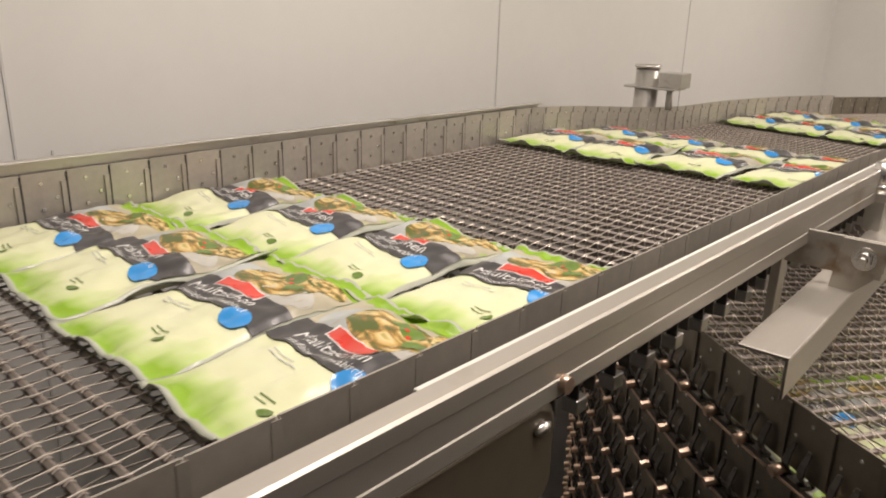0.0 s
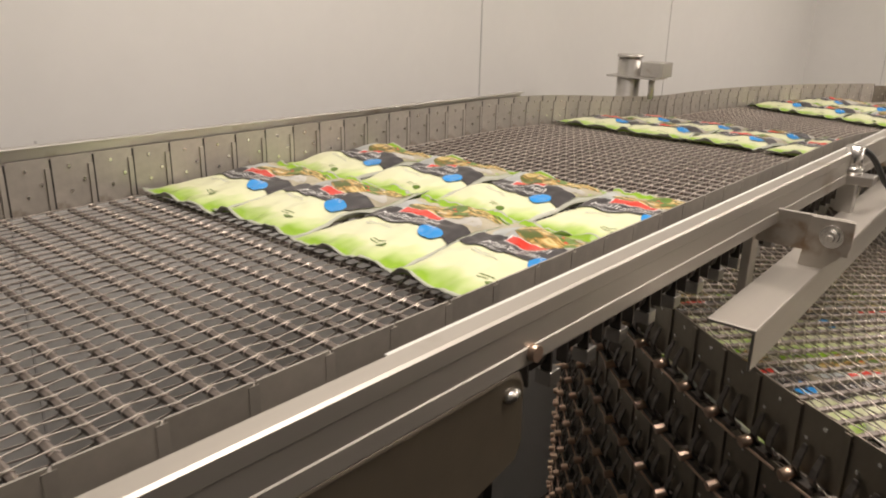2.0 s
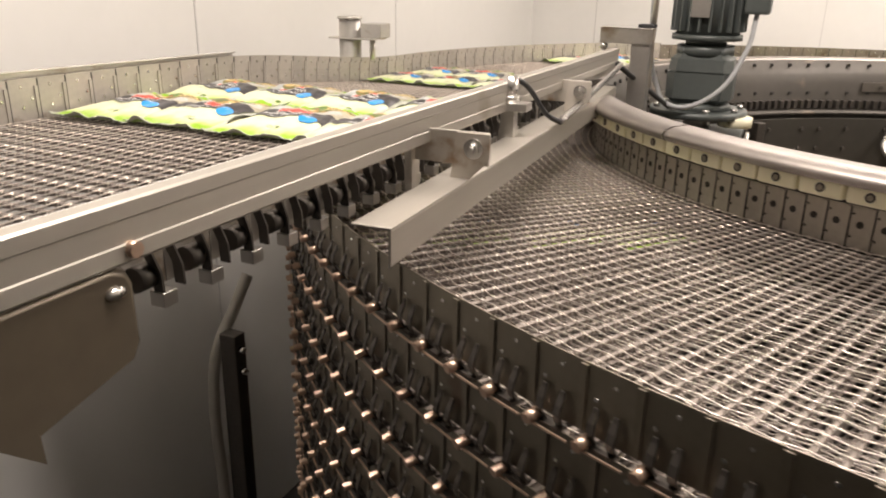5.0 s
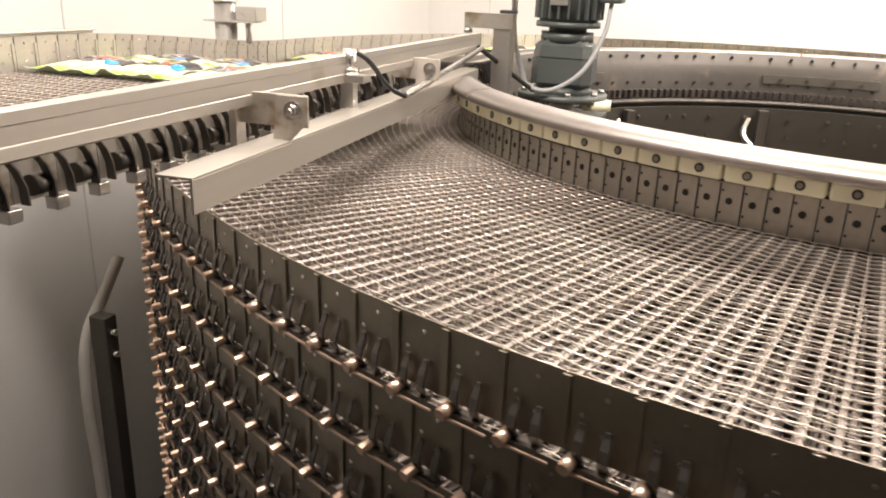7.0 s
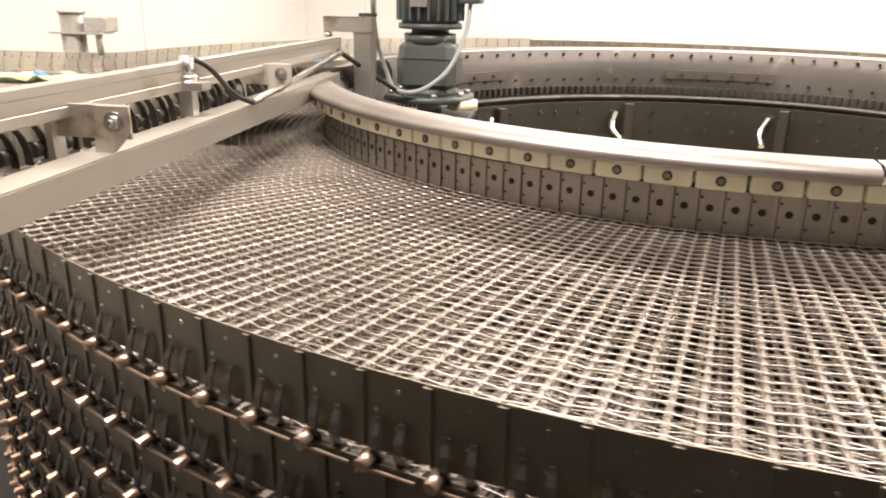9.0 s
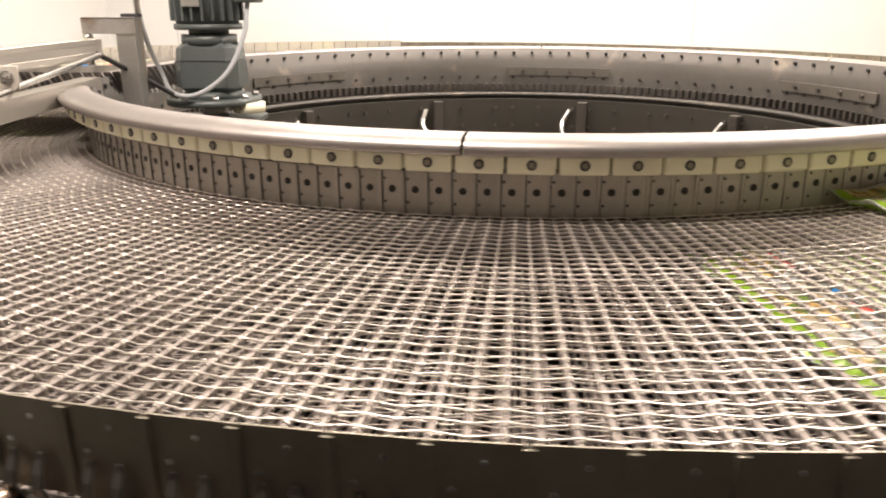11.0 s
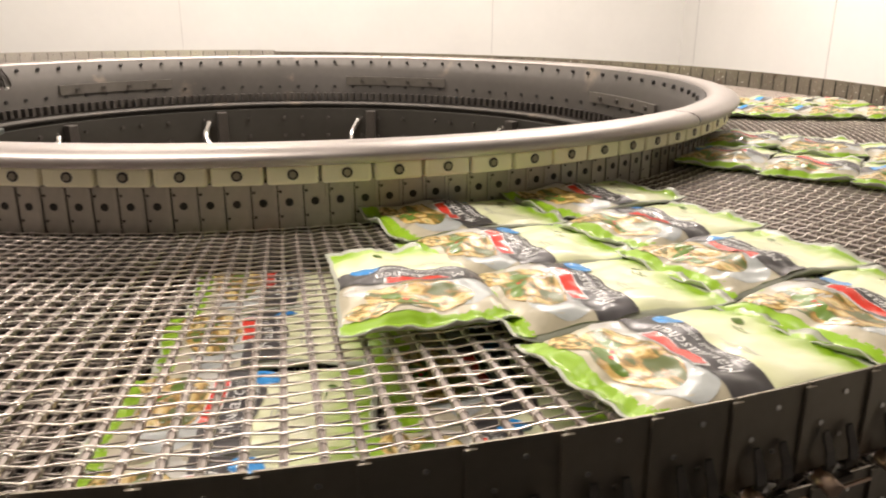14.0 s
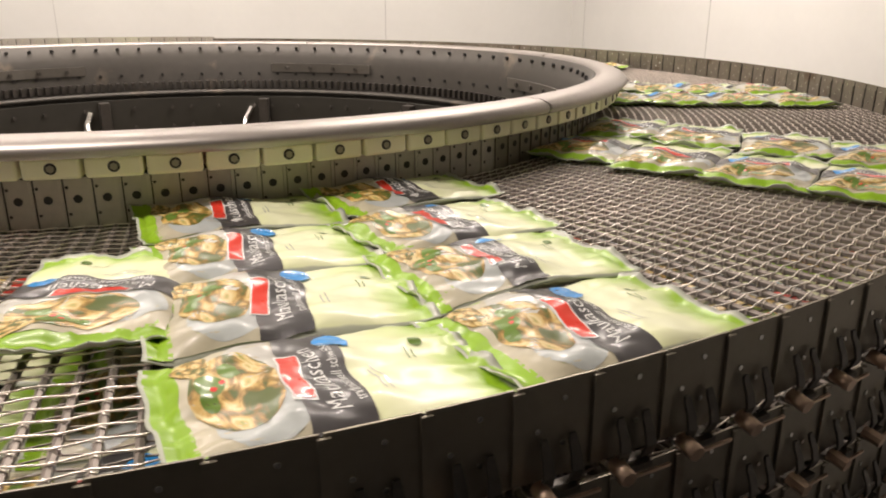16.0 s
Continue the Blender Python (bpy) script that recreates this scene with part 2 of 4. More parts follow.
# ---- room ----
def room():
    t = 0.12
    wide = dict(wall_west=(WALL_W - t, WALL_W, WALL_S, WALL_N), wall_east=(WALL_E, WALL_E + t, WALL_S, WALL_N),
                wall_north=(WALL_W - t, WALL_E + t, WALL_N, WALL_N + t), wall_south=(WALL_W - t, WALL_E + t, WALL_S - t, WALL_S))
    for name, (x0, x1, y0, y1) in wide.items():
        bm = bmesh.new()
        box(bm, x0, x1, y0, y1, 0, CEIL)
        # the unseen south wall is dark only to hold back bounced light
        dark = name == "wall_south"
        w = part(name, bm, M_SOUTH if dark else M_WALL)
        tagged(w, "unseen dark grey wall, added to dim reflections and bounce on the stack front" if dark else "white insulated panel wall with thin vertical joints", "wall", kind="structure")
    # raised joint strips between the panels
    west = [-1.748, -0.525, 0.60]
    north = [-1.70, -0.523, 1.20]
    east = [-0.25, 0.98, 2.15]
    spots = [(WALL_W, y, 0) for y in west] + [(x, WALL_N, 1) for x in north] + [(WALL_E, y, 2) for y in east]
    for x, y, side in spots:
        bm = bmesh.new()
        d, h = 0.002, 0.004
        if side == 1:
            box(bm, x - h / 2, x + h / 2, y - d, y + 0.001, 0.002, CEIL - 0.002)
        elif side == 0:
            box(bm, x - 0.001, x + d, y - h / 2, y + h / 2, 0.002, CEIL - 0.002)
        else:
            box(bm, x - d, x + 0.001, y - h / 2, y + h / 2, 0.002, CEIL - 0.002)
        tagged(part("trim", bm, M_JOINT), "thin grey sealant joint between wall panels", "trim", kind="structure")
    bm = bmesh.new()
    box(bm, WALL_W - t, WALL_E + t, WALL_S - t, WALL_N + t, -0.1, 0.0)
    tagged(part("floor", bm, M_FLOOR), "floor, coloured dark to cut bounced light", "floor", kind="structure")
    bm = bmesh.new()
    box(bm, WALL_W - t, WALL_E + t, WALL_S - t, WALL_N + t, CEIL, CEIL + 0.1)
    tagged(part("ceiling", bm, M_CEIL), "white panel ceiling", "ceiling", kind="structure")
    for x, y, _, lx, ly in LAMPS:
        bm = bmesh.new()
        box(bm, x - lx / 2 - 0.06, x + lx / 2 + 0.06, y - ly / 2 - 0.03, y + ly / 2 + 0.03, CEIL - 0.075, CEIL, 0.01)
        tagged(part("ceiling_light", bm, M_LAMP), "long white ceiling light housing", "light")
    # dark scuffs on the wall
    bm = bmesh.new()
    for y, z, a, b in ((-1.693, 1.580, 0.003, 0.010), (-1.691, 1.576, 0.006, 0.003)):
        box(bm, WALL_W - 0.001, WALL_W + 0.002, y, y + a, z, z + b)
    tagged(part("wall_mark", bm, M_JOINT), "small dark scuff mark on the white wall", "mark", kind="structure")


# ---- belt geometry ----
N_WIRE = 38
ROD_R = 0.0036


def row_arrays(bend, wires=True, BELT_W=BELT_W):
    """Rods and wires of one belt row, as point and face lists; bend maps (x, y, z) to its place."""
    v, f, mi = [], [], []

    def bar(p, q, r, sides, k):
        p, q = np.array(p), np.array(q)
        d = (q - p) / np.linalg.norm(q - p)
        a = np.cross(d, (0, 0, 1.0) if abs(d[2]) < 0.9 else (1.0, 0, 0))
        a /= np.linalg.norm(a)
        b = np.cross(d, a)
        n = len(v)
        for e in (p, q):
            for i in range(sides):
                w = 2 * math.pi * (i + 0.5) / sides
                v.append(bend(*(e + r * (a * math.cos(w) + b * math.sin(w)))))
        for i in range(sides):
            j = (i + 1) % sides
            f.append((n + i, n + j, n + sides + j, n + sides + i))
            mi.append(k)

    half = PITCH / 2
    for k, y in enumerate((-half / 2, half / 2)):
        bar((0.004, y, -ROD_R), (BELT_W - 0.004, y, -ROD_R), ROD_R, 6, 0)
        if wires:
            for i in range(N_WIRE):
                x = 0.014 + (BELT_W - 0.028) * i / (N_WIRE - 1)
                dx = 0.0052
                sgn = 1 if k else -1
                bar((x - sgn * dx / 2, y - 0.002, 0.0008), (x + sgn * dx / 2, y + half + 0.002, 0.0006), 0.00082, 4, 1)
                # lower strand is the same wire, in the darker rod colour to stand for shade
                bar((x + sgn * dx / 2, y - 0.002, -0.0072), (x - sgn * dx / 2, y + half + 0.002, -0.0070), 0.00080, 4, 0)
                bar((x - 0.0011, y, -ROD_R), (x + 0.0011, y, -ROD_R), ROD_R + 0.0009, 6, 1)
    return v, f, mi


def plate_bm(inner):
    """An edge plate: sheet with a lapped rib, holes, rivets, and at the outer edge a foot with a pin. x points to the belt."""
    bm = bmesh.new()
    w = PITCH * (0.62 if inner else 1.0)
    box(bm, -0.0008, 0.0008, -w / 2, w / 2 * 0.92, -0.004, PLATE_H, 0)
    box(bm, -0.0030 if not inner else -0.0012, -0.0008 if not inner else 0.003, w / 2 * 0.80, w / 2 * 1.06, -0.002, PLATE_H - 0.002, 0)
    if inner:
        cyl(bm, (0.0004, -0.002, 0.033), (0.0014, -0.002, 0.033), 0.0054, 10, mi=1)
        box(bm, 0.0002, 0.0012, w / 2 * 0.70, w / 2 * 0.80, -0.003, PLATE_H - 0.001, 0, mi=1)
        for y, z in ((0.010, 0.048), (0.010, 0.014)):
            cyl(bm, (0.0004, y * 0.9, z), (0.0014, y * 0.9, z), 0.0021, 6, mi=1)
        for v in bm.verts:
            v.co.x = -v.co.x
    else:
        box(bm, 0.0004, 0.0014, w / 2 * 0.90, w / 2 * 0.99, -0.003, PLATE_H - 0.002, 0, mi=1)
        box(bm, 0.0008, 0.0032, w / 2 * 0.66, w / 2 * 0.88, -0.002, PLATE_H - 0.012, 0)
        for y, z in ((-0.006, 0.048), (0.012, 0.030), (-0.006, 0.018)):
            cyl(bm, (0.0006, y, z), (0.0022, y, z), 0.0024, 6, mi=2)
            cyl(bm, (-0.0018, y, z), (-0.0006, y, z), 0.0020, 6, mi=2)
    return bm


def leaf(bm, y, side, profile, t=0.0014):
    """A bent strap: profile rows are (height, way out, half width along the belt)."""
    rings = []
    for z, x, h in profile:
        rings.append([bm.verts.new((x + dx, y + dy, z)) for dx, dy in ((0, -h), (0, h), (-t * side, h), (-t * side, -h))])
    for a, b in zip(rings, rings[1:]):
        for k in range(4):
            bm.faces.new((a[k], a[(k + 1) % 4], b[(k + 1) % 4], b[k]))
    bm.faces.new(rings[0][::-1])
    bm.faces.new(rings[-1])


def foot_bm():
    """Dark foot below an edge plate: two curved leaves on a saddle; x points to the belt, the leaves to the outside."""
    bm = bmesh.new()
    for y in (-0.011, 0.009):
        leaf(bm, y, 1, ((-0.010, -0.002, 0.0036), (-0.004, -0.007, 0.0042), (0.004, -0.0100, 0.0040), (0.013, -0.008, 0.0036), (0.021, -0.004, 0.0030), (0.025, -0.003, 0.0022)), 0.0020)
    box(bm, -0.011, 0.001, -0.014, 0.013, -0.012, -0.008, 0)
    bmesh.ops.recalc_face_normals(bm, faces=bm.faces[:])
    return bm


def pin_bm():
    """Copper-toned pin head and its wire at a foot."""
    bm = bmesh.new()
    cyl(bm, (-0.0215, 0.014, -0.007), (-0.006, 0.013, -0.004), 0.0056, 8)
    box(bm, -0.0150, -0.0130, -0.026, 0.012, -0.0135, -0.0115, 0)
    return bm


def hook_bm():
    """Pair of curved dark straps hanging below the straight run; x points to the outside."""
    bm = bmesh.new()
    for y in (-0.0135, 0.0095):
        rings = []
        for z, dy, x in ((-0.014, -0.006, 0.001), (-0.020, -0.005, 0.003), (-0.028, -0.001, 0.006), (-0.040, 0.006, 0.010), (-0.056, 0.011, 0.012), (-0.074, 0.012, 0.012)):
            rings.append([bm.verts.new((x + a, y + dy + b, z)) for a, b in ((-0.004, -0.001), (0.006, -0.001), (0.006, 0.001), (-0.004, 0.001))])
        for a, b in zip(rings, rings[1:]):
            for k in range(4):
                bm.faces.new((a[k], a[(k + 1) % 4], b[(k + 1) % 4], b[k]))
        bm.faces.new(rings[0][::-1])
        bm.faces.new(rings[-1])
    # round boss between the straps
    cyl(bm, (0.004, -0.018, -0.060), (0.004, -0.002, -0.060), 0.0105, 12)
    bmesh.ops.recalc_face_normals(bm, faces=bm.faces[:])
    return bm


def hook_end_bm():
    """Bright square end block of a hook."""
    bm = bmesh.new()
    box(bm, 0.004, 0.019, -0.004, 0.0115, -0.086, -0.073, 0.001)
    return bm


def hook_rail_bm():
    """Stained sheet behind the straps, one length for each row."""
    bm = bmesh.new()
    box(bm, -0.010, -0.008, -PITCH / 2, PITCH / 2 * 0.96, -0.078, -0.024, 0)
    return bm


def shared(name, bm, materials):
    me = bpy.data.meshes.new(name)
    bm.to_mesh(me)
    bm.free()
    for m in materials:
        me.materials.append(m)
    return me


def spiral_belt():
    """The belt wound on the drum: one rigid helix that screws down along itself."""
    spin = thing("spiral_belt", "stacked stainless steel wire mesh belt wound round the drum", "conveyor belt")
    rows = int((TIERS * 2 * math.pi * ROUT - RING_START) / PITCH)
    per_turn = 2 * math.pi * ROUT / PITCH
    mv, mf, mm = [], [], []
    lv, lf, lm = [], [], []
    for r in range(rows):
        s0 = RING_START + (r + 0.5) * PITCH

        def bend(x, y, z, s0=s0):
            a = (s0 + y) / ROUT
            rr = ROUT - x
            return (-rr * math.cos(a), rr * math.sin(a), path_z(s0 + y) + z)
        if r < 2.35 * per_turn:
            v, f, mi = row_arrays(bend)
            n = len(mv)
            mv += v
            mf += [tuple(i + n for i in q) for q in f]
            mm += mi
        else:
            v, f, mi = row_arrays(bend, False)
            n = len(lv)
            lv += v
            lf += [tuple(i + n for i in q) for q in f]
            lm += mi
    raw("wire_mesh", mv, mf, (M_ROD, M_WIRE), spin, "bright wire mesh woven over steel rods, lower strands coloured darker for shade", "stuff", mm)
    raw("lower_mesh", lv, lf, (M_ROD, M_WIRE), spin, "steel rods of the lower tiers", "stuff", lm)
    # edge plates: the upper turn piece by piece, the rest joined
    meshes = {}
    for name, inner in (("outer_plate", False), ("inner_plate", True)):
        bm = plate_bm(inner)
        me = bpy.data.meshes.new(name)
        bm.to_mesh(me)
        bm.free()
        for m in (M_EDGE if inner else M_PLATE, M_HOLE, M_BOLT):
            me.materials.append(m)
        meshes[name] = me
    foot = shared("foot", foot_bm(), (M_CLIP,))
    pin = shared("pin", pin_bm(), (M_PIN,))
    far = dict(v=[], f=[], m=[])

    def add(me, mat4, shift):
        n = len(far["v"])
        far["v"] += [mat4 @ v.co for v in me.vertices]
        far["f"] += [tuple(i + n for i in p.vertices) for p in me.polygons]
        far["m"] += [p.material_index + shift for p in me.polygons]

    first = 0.40 * per_turn
    for r in range(rows):
        s0 = RING_START + (r + 0.5) * PITCH
        m = path_pose(s0)
        mi = m @ pose(BELT_W, 0, 0)
        if first < r < first + 145:
            for name, mm4 in (("outer_plate", m), ("inner_plate", mi)):
                ob = new(name, meshes[name])
                ob.parent, ob.matrix_basis = spin, mm4
            for name, me in (("foot", foot), ("pin", pin)):
                ob = new(name, me)
                ob.parent, ob.matrix_basis = spin, m
        else:
            add(meshes["outer_plate"], m, 0)
            add(foot, m, 3)
            add(pin, m, 4)
            if r < 1.3 * per_turn:
                add(meshes["inner_plate"], mi, 0)
    raw("plate_stack", far["v"], far["f"], (M_PLATE_SHADE, M_HOLE, M_BOLT, M_CLIP, M_PIN), spin, "overlapping steel edge plates with pinned feet, coloured darker for shade", "stuff", far["m"])
    return spin, meshes


def infeed_belt(meshes):
    """The straight run: rows that travel ahead, each keyed by itself."""
    base = thing("infeed_belt", "straight run of steel wire mesh belt with upright edge plates", "conveyor belt")
    v, f, mi = row_arrays(lambda x, y, z: (x, y, z), True, RUN_W)
    row_me = None
    hook, hook_end, skirt = shared("hook", hook_bm(), (M_CLIP,)), shared("hook_end", hook_end_bm(), (M_STEEL,)), shared("skirt_plate", hook_rail_bm(), (M_EDGE,))
    movers = []
    n = int((RING_START + 3.6) / PITCH)
    for i in range(n):
        s0 = RING_START - (i + 0.5) * PITCH
        if row_me is None:
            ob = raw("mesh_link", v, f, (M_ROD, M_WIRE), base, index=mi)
            row_me = ob.data
        else:
            ob = new("mesh_link", row_me)
            ob.parent = base
        for name, x in (("outer_plate", 0.0), ("straight_inner_plate", RUN_W)):
            p = new("outer_plate" if x == 0 else "inner_plate", meshes[name if x else "straight_outer_plate"])
            p.parent, p.matrix_basis = ob, pose(x, 0, 0)
        for name, me in (("hook", hook), ("hook_end", hook_end), ("skirt_plate", skirt)) if s0 <= -0.85 else ():
            p = new(name, me)
            p.parent, p.matrix_basis = ob, pose(RUN_W + 0.020, 0, 0.066)
        ob.matrix_basis = path_pose(s0)
        movers.append((ob, s0))
    return movers


# ---- packs ----
PACK_L, PACK_W, PACK_H = 0.238, 0.161, 0.0208


def pack_height(u, v, seed):
    """Top of the filled pouch at u (ahead) and v (inward), each -1..1."""
    a = max(0.0, 1 - (abs(u) / 0.90) ** 5) ** 0.7
    b = max(0.0, 1 - abs(v) ** 4.0) ** 0.7
    lump = 0.78 + 0.55 * noise.noise((u * 1.9 + seed * 3.1, v * 1.7, seed)) + 0.16 * noise.noise((u * 4.2 + seed, v * 3.4, seed * 2.0))
    fold = 0.0016 * abs(noise.noise((u * 4 + seed, v * 9, seed))) + 0.0013 * noise.noise((u * 9 + seed, v * 7, 4.0 + seed))
    end = smooth01((abs(u) - 0.55) / 0.4)
    fold += 0.0030 * end * noise.noise((u * 2 + seed * 5, v * 6.5, seed)) + 0.0018 * end * noise.noise((u * 3, v * 15, seed + 2))
    edge = 0.013 * max(0.0, 0.25 + noise.noise((u * 1.6, v * 2.4, seed + 9.0))) * max(abs(u), abs(v)) ** 5
    rise = 0.42 + 0.58 * smooth01((u + 0.95) / 1.35)
    return max(0.0022, 0.0048 + PACK_H * a * b * lump * rise + fold + edge + 0.003 * max(0, abs(u) - 0.88) / 0.12)


def pack_point(u, v, seed, lift=0.0):
    x = v * PACK_W / 2 * (1 - 0.06 * (1 - min(1, abs(u)))) + 0.004 * noise.noise((u * 2.6, seed, 1.5))
    y = u * PACK_L / 2 + 0.0045 * noise.noise((v * 2.6, seed, 7.5))
    return (x, y, pack_height(u, v, seed) + lift)


def film_material():
    m = mat("printed_film", (0.80, 0.83, 0.56), 0.40, 0, 55, 0.04, 0.05, 0.16)
    n, l = m.node_tree.nodes, m.node_tree.links
    b = n["Principled BSDF"]
    uv = n.new("ShaderNodeUVMap")
    sep = n.new("ShaderNodeSeparateXYZ")
    l.new(uv.outputs[0], sep.inputs[0])
    no = n.new("ShaderNodeTexNoise")
    no.inputs["Scale"].default_value, no.inputs["Detail"].default_value = 2.3, 3
    l.new(uv.outputs[0], no.inputs["Vector"])
    # distance from the pouch's ends and corners decides between cream and leaf green
    comb = n.new("ShaderNodeMath")
    comb.operation = "MULTIPLY_ADD"
    l.new(no.outputs[0], comb.inputs[0])
    comb.inputs[1].default_value = 0.55
    slant = n.new("ShaderNodeMath")
    slant.operation = "MULTIPLY_ADD"
    l.new(sep.outputs[0], slant.inputs[0])
    slant.inputs[1].default_value = -0.09
    l.new(sep.outputs[1], slant.inputs[2])
    l.new(slant.outputs[0], comb.inputs[2])
    ramp = n.new("ShaderNodeValToRGB")
    e = ramp.color_ramp.elements
    e[0].position, e[0].color = 0.26, (0.27, 0.47, 0.02, 1)
    e[1].position, e[1].color = 0.34, (0.55, 0.68, 0.26, 1)
    for p, c in ((0.43, (0.76, 0.79, 0.50, 1)), (0.62, (0.78, 0.80, 0.55, 1)), (0.80, (0.72, 0.77, 0.42, 1)), (0.96, (0.44, 0.58, 0.12, 1)), (1.0, (0.27, 0.47, 0.02, 1))):
        k = e.new(p)
        k.color = c
    l.new(comb.outputs[0], ramp.inputs[0])
    # unprinted sealed margin
    far = None
    for k in (0, 1):
        c = n.new("ShaderNodeMath")
        c.operation = "SUBTRACT"
        l.new(sep.outputs[k], c.inputs[0])
        c.inputs[1].default_value = 0.5
        d = n.new("ShaderNodeMath")
        d.operation = "ABSOLUTE"
        l.new(c.outputs[0], d.inputs[0])
        if far is None:
            far = d
        else:
            top = n.new("ShaderNodeMath")
            top.operation = "MAXIMUM"
            l.new(far.outputs[0], top.inputs[0])
            l.new(d.outputs[0], top.inputs[1])
            far = top
    rng = n.new("ShaderNodeMapRange")
    rng.inputs[1].default_value, rng.inputs[2].default_value = 0.468, 0.478
    l.new(far.outputs[0], rng.inputs[0])
    mix = n.new("ShaderNodeMix")
    mix.data_type = "RGBA"
    l.new(rng.outputs[0], mix.inputs["Factor"])
    l.new(ramp.outputs[0], mix.inputs[6])
    mix.inputs[7].default_value = (0.46, 0.48, 0.40, 1)
    l.new(mix.outputs[2], b.inputs["Base Color"])
    b.inputs["Coat Weight"].default_value, b.inputs["Coat Roughness"].default_value = 0.22, 0.18
    return m


def photo_material():
    m = mat("printed_photo", (0.7, 0.6, 0.3), 0.40, 0, 55, 0.04, 0.05, 0.16)
    n, l = m.node_tree.nodes, m.node_tree.links
    b = n["Principled BSDF"]
    uv = n.new("ShaderNodeUVMap")
    vo = n.new("ShaderNodeTexVoronoi")
    vo.feature = "SMOOTH_F1"
    vo.inputs["Scale"].default_value, vo.inputs["Smoothness"].default_value = 3.6, 0.25
    no = n.new("ShaderNodeTexNoise")
    no.inputs["Scale"].default_value, no.inputs["Detail"].default_value, no.inputs["Distortion"].default_value = 3.4, 4, 1.6
    for t in (vo, no):
        l.new(uv.outputs[0], t.inputs["Vector"])
    add = n.new("ShaderNodeMath")
    add.operation = "MULTIPLY_ADD"
    l.new(vo.outputs["Distance"], add.inputs[0])
    add.inputs[1].default_value = -0.55
    l.new(no.outputs[0], add.inputs[2])
    ramp = n.new("ShaderNodeValToRGB")
    e = ramp.color_ramp.elements
    e[0].position, e[0].color = 0.08, (0.09, 0.12, 0.02, 1)
    e[1].position, e[1].color = 0.17, (0.30, 0.17, 0.04, 1)
    for p, c in ((0.25, (0.60, 0.40, 0.12, 1)), (0.36, (0.74, 0.62, 0.32, 1)), (0.46, (0.60, 0.45, 0.16, 1)), (0.58, (0.22, 0.28, 0.05, 1))):
        k = e.new(p)
        k.color = c
    l.new(add.outputs[0], ramp.inputs[0])
    l.new(ramp.outputs[0], b.inputs["Base Color"])
    b.inputs["Coat Weight"].default_value, b.inputs["Coat Roughness"].default_value = 0.22, 0.18
    return m


M_FILM, M_PHOTO = film_material(), photo_material()
M_BAND = mat("dark_print", (0.060, 0.056, 0.058), 0.40, 0, 55, 0.05, 0.1, 0.16, coat=0.15)
M_RED = mat("red_print", (0.72, 0.05, 0.03), 0.3, 0, 90, 0.03, 0.05, 0.03, coat=0.4)
M_BLUE = mat("blue_print", (0.03, 0.30, 0.75), 0.3, 0, 90, 0.03, 0.05, 0.03, coat=0.4)
M_PLATEW = mat("plate_print", (0.46, 0.49, 0.48), 0.38, 0, 40, 0.30, 0.40, 0.06, coat=0.15)
M_WHITE = mat("white_print", (0.80, 0.80, 0.78), 0.3, 0, 90, 0.02, 0.03, 0.02)
M_BOWL = mat("pale_ground_print", (0.50, 0.46, 0.34), 0.38, 0, 40, 0.35, 0.45, 0.06, coat=0.15)
M_CLOTH = mat("cloth_print", (0.56, 0.55, 0.50), 0.38, 0, 40, 0.30, 0.40, 0.06, coat=0.15)
M_GREEN = mat("green_print", (0.27, 0.47, 0.02), 0.38, 0, 55, 0.08, 0.12, 0.16, coat=0.2)
M_HERB = mat("herb_print", (0.12, 0.21, 0.03), 0.3, 0, 110, 0.4, 0.3, 0.10, coat=0.3)
M_FOIL = mat("clear_edge", (0.62, 0.64, 0.60), 0.2, 0.0, 60, 0.05, 0.1, 0.05, coat=0.6)


def text_flat(body, size):
    cu = bpy.data.curves.new("text", "FONT")
    cu.body, cu.size, cu.align_x, cu.align_y, cu.resolution_u = body, size, "CENTER", "CENTER", 2
    cu.shear = 0.15
    tmp = bpy.data.objects.new("text", cu)
    scene.collection.objects.link(tmp)
    me = bpy.data.meshes.new_from_object(tmp.evaluated_get(bpy.context.evaluated_depsgraph_get()))
    bpy.data.objects.remove(tmp)
    return me


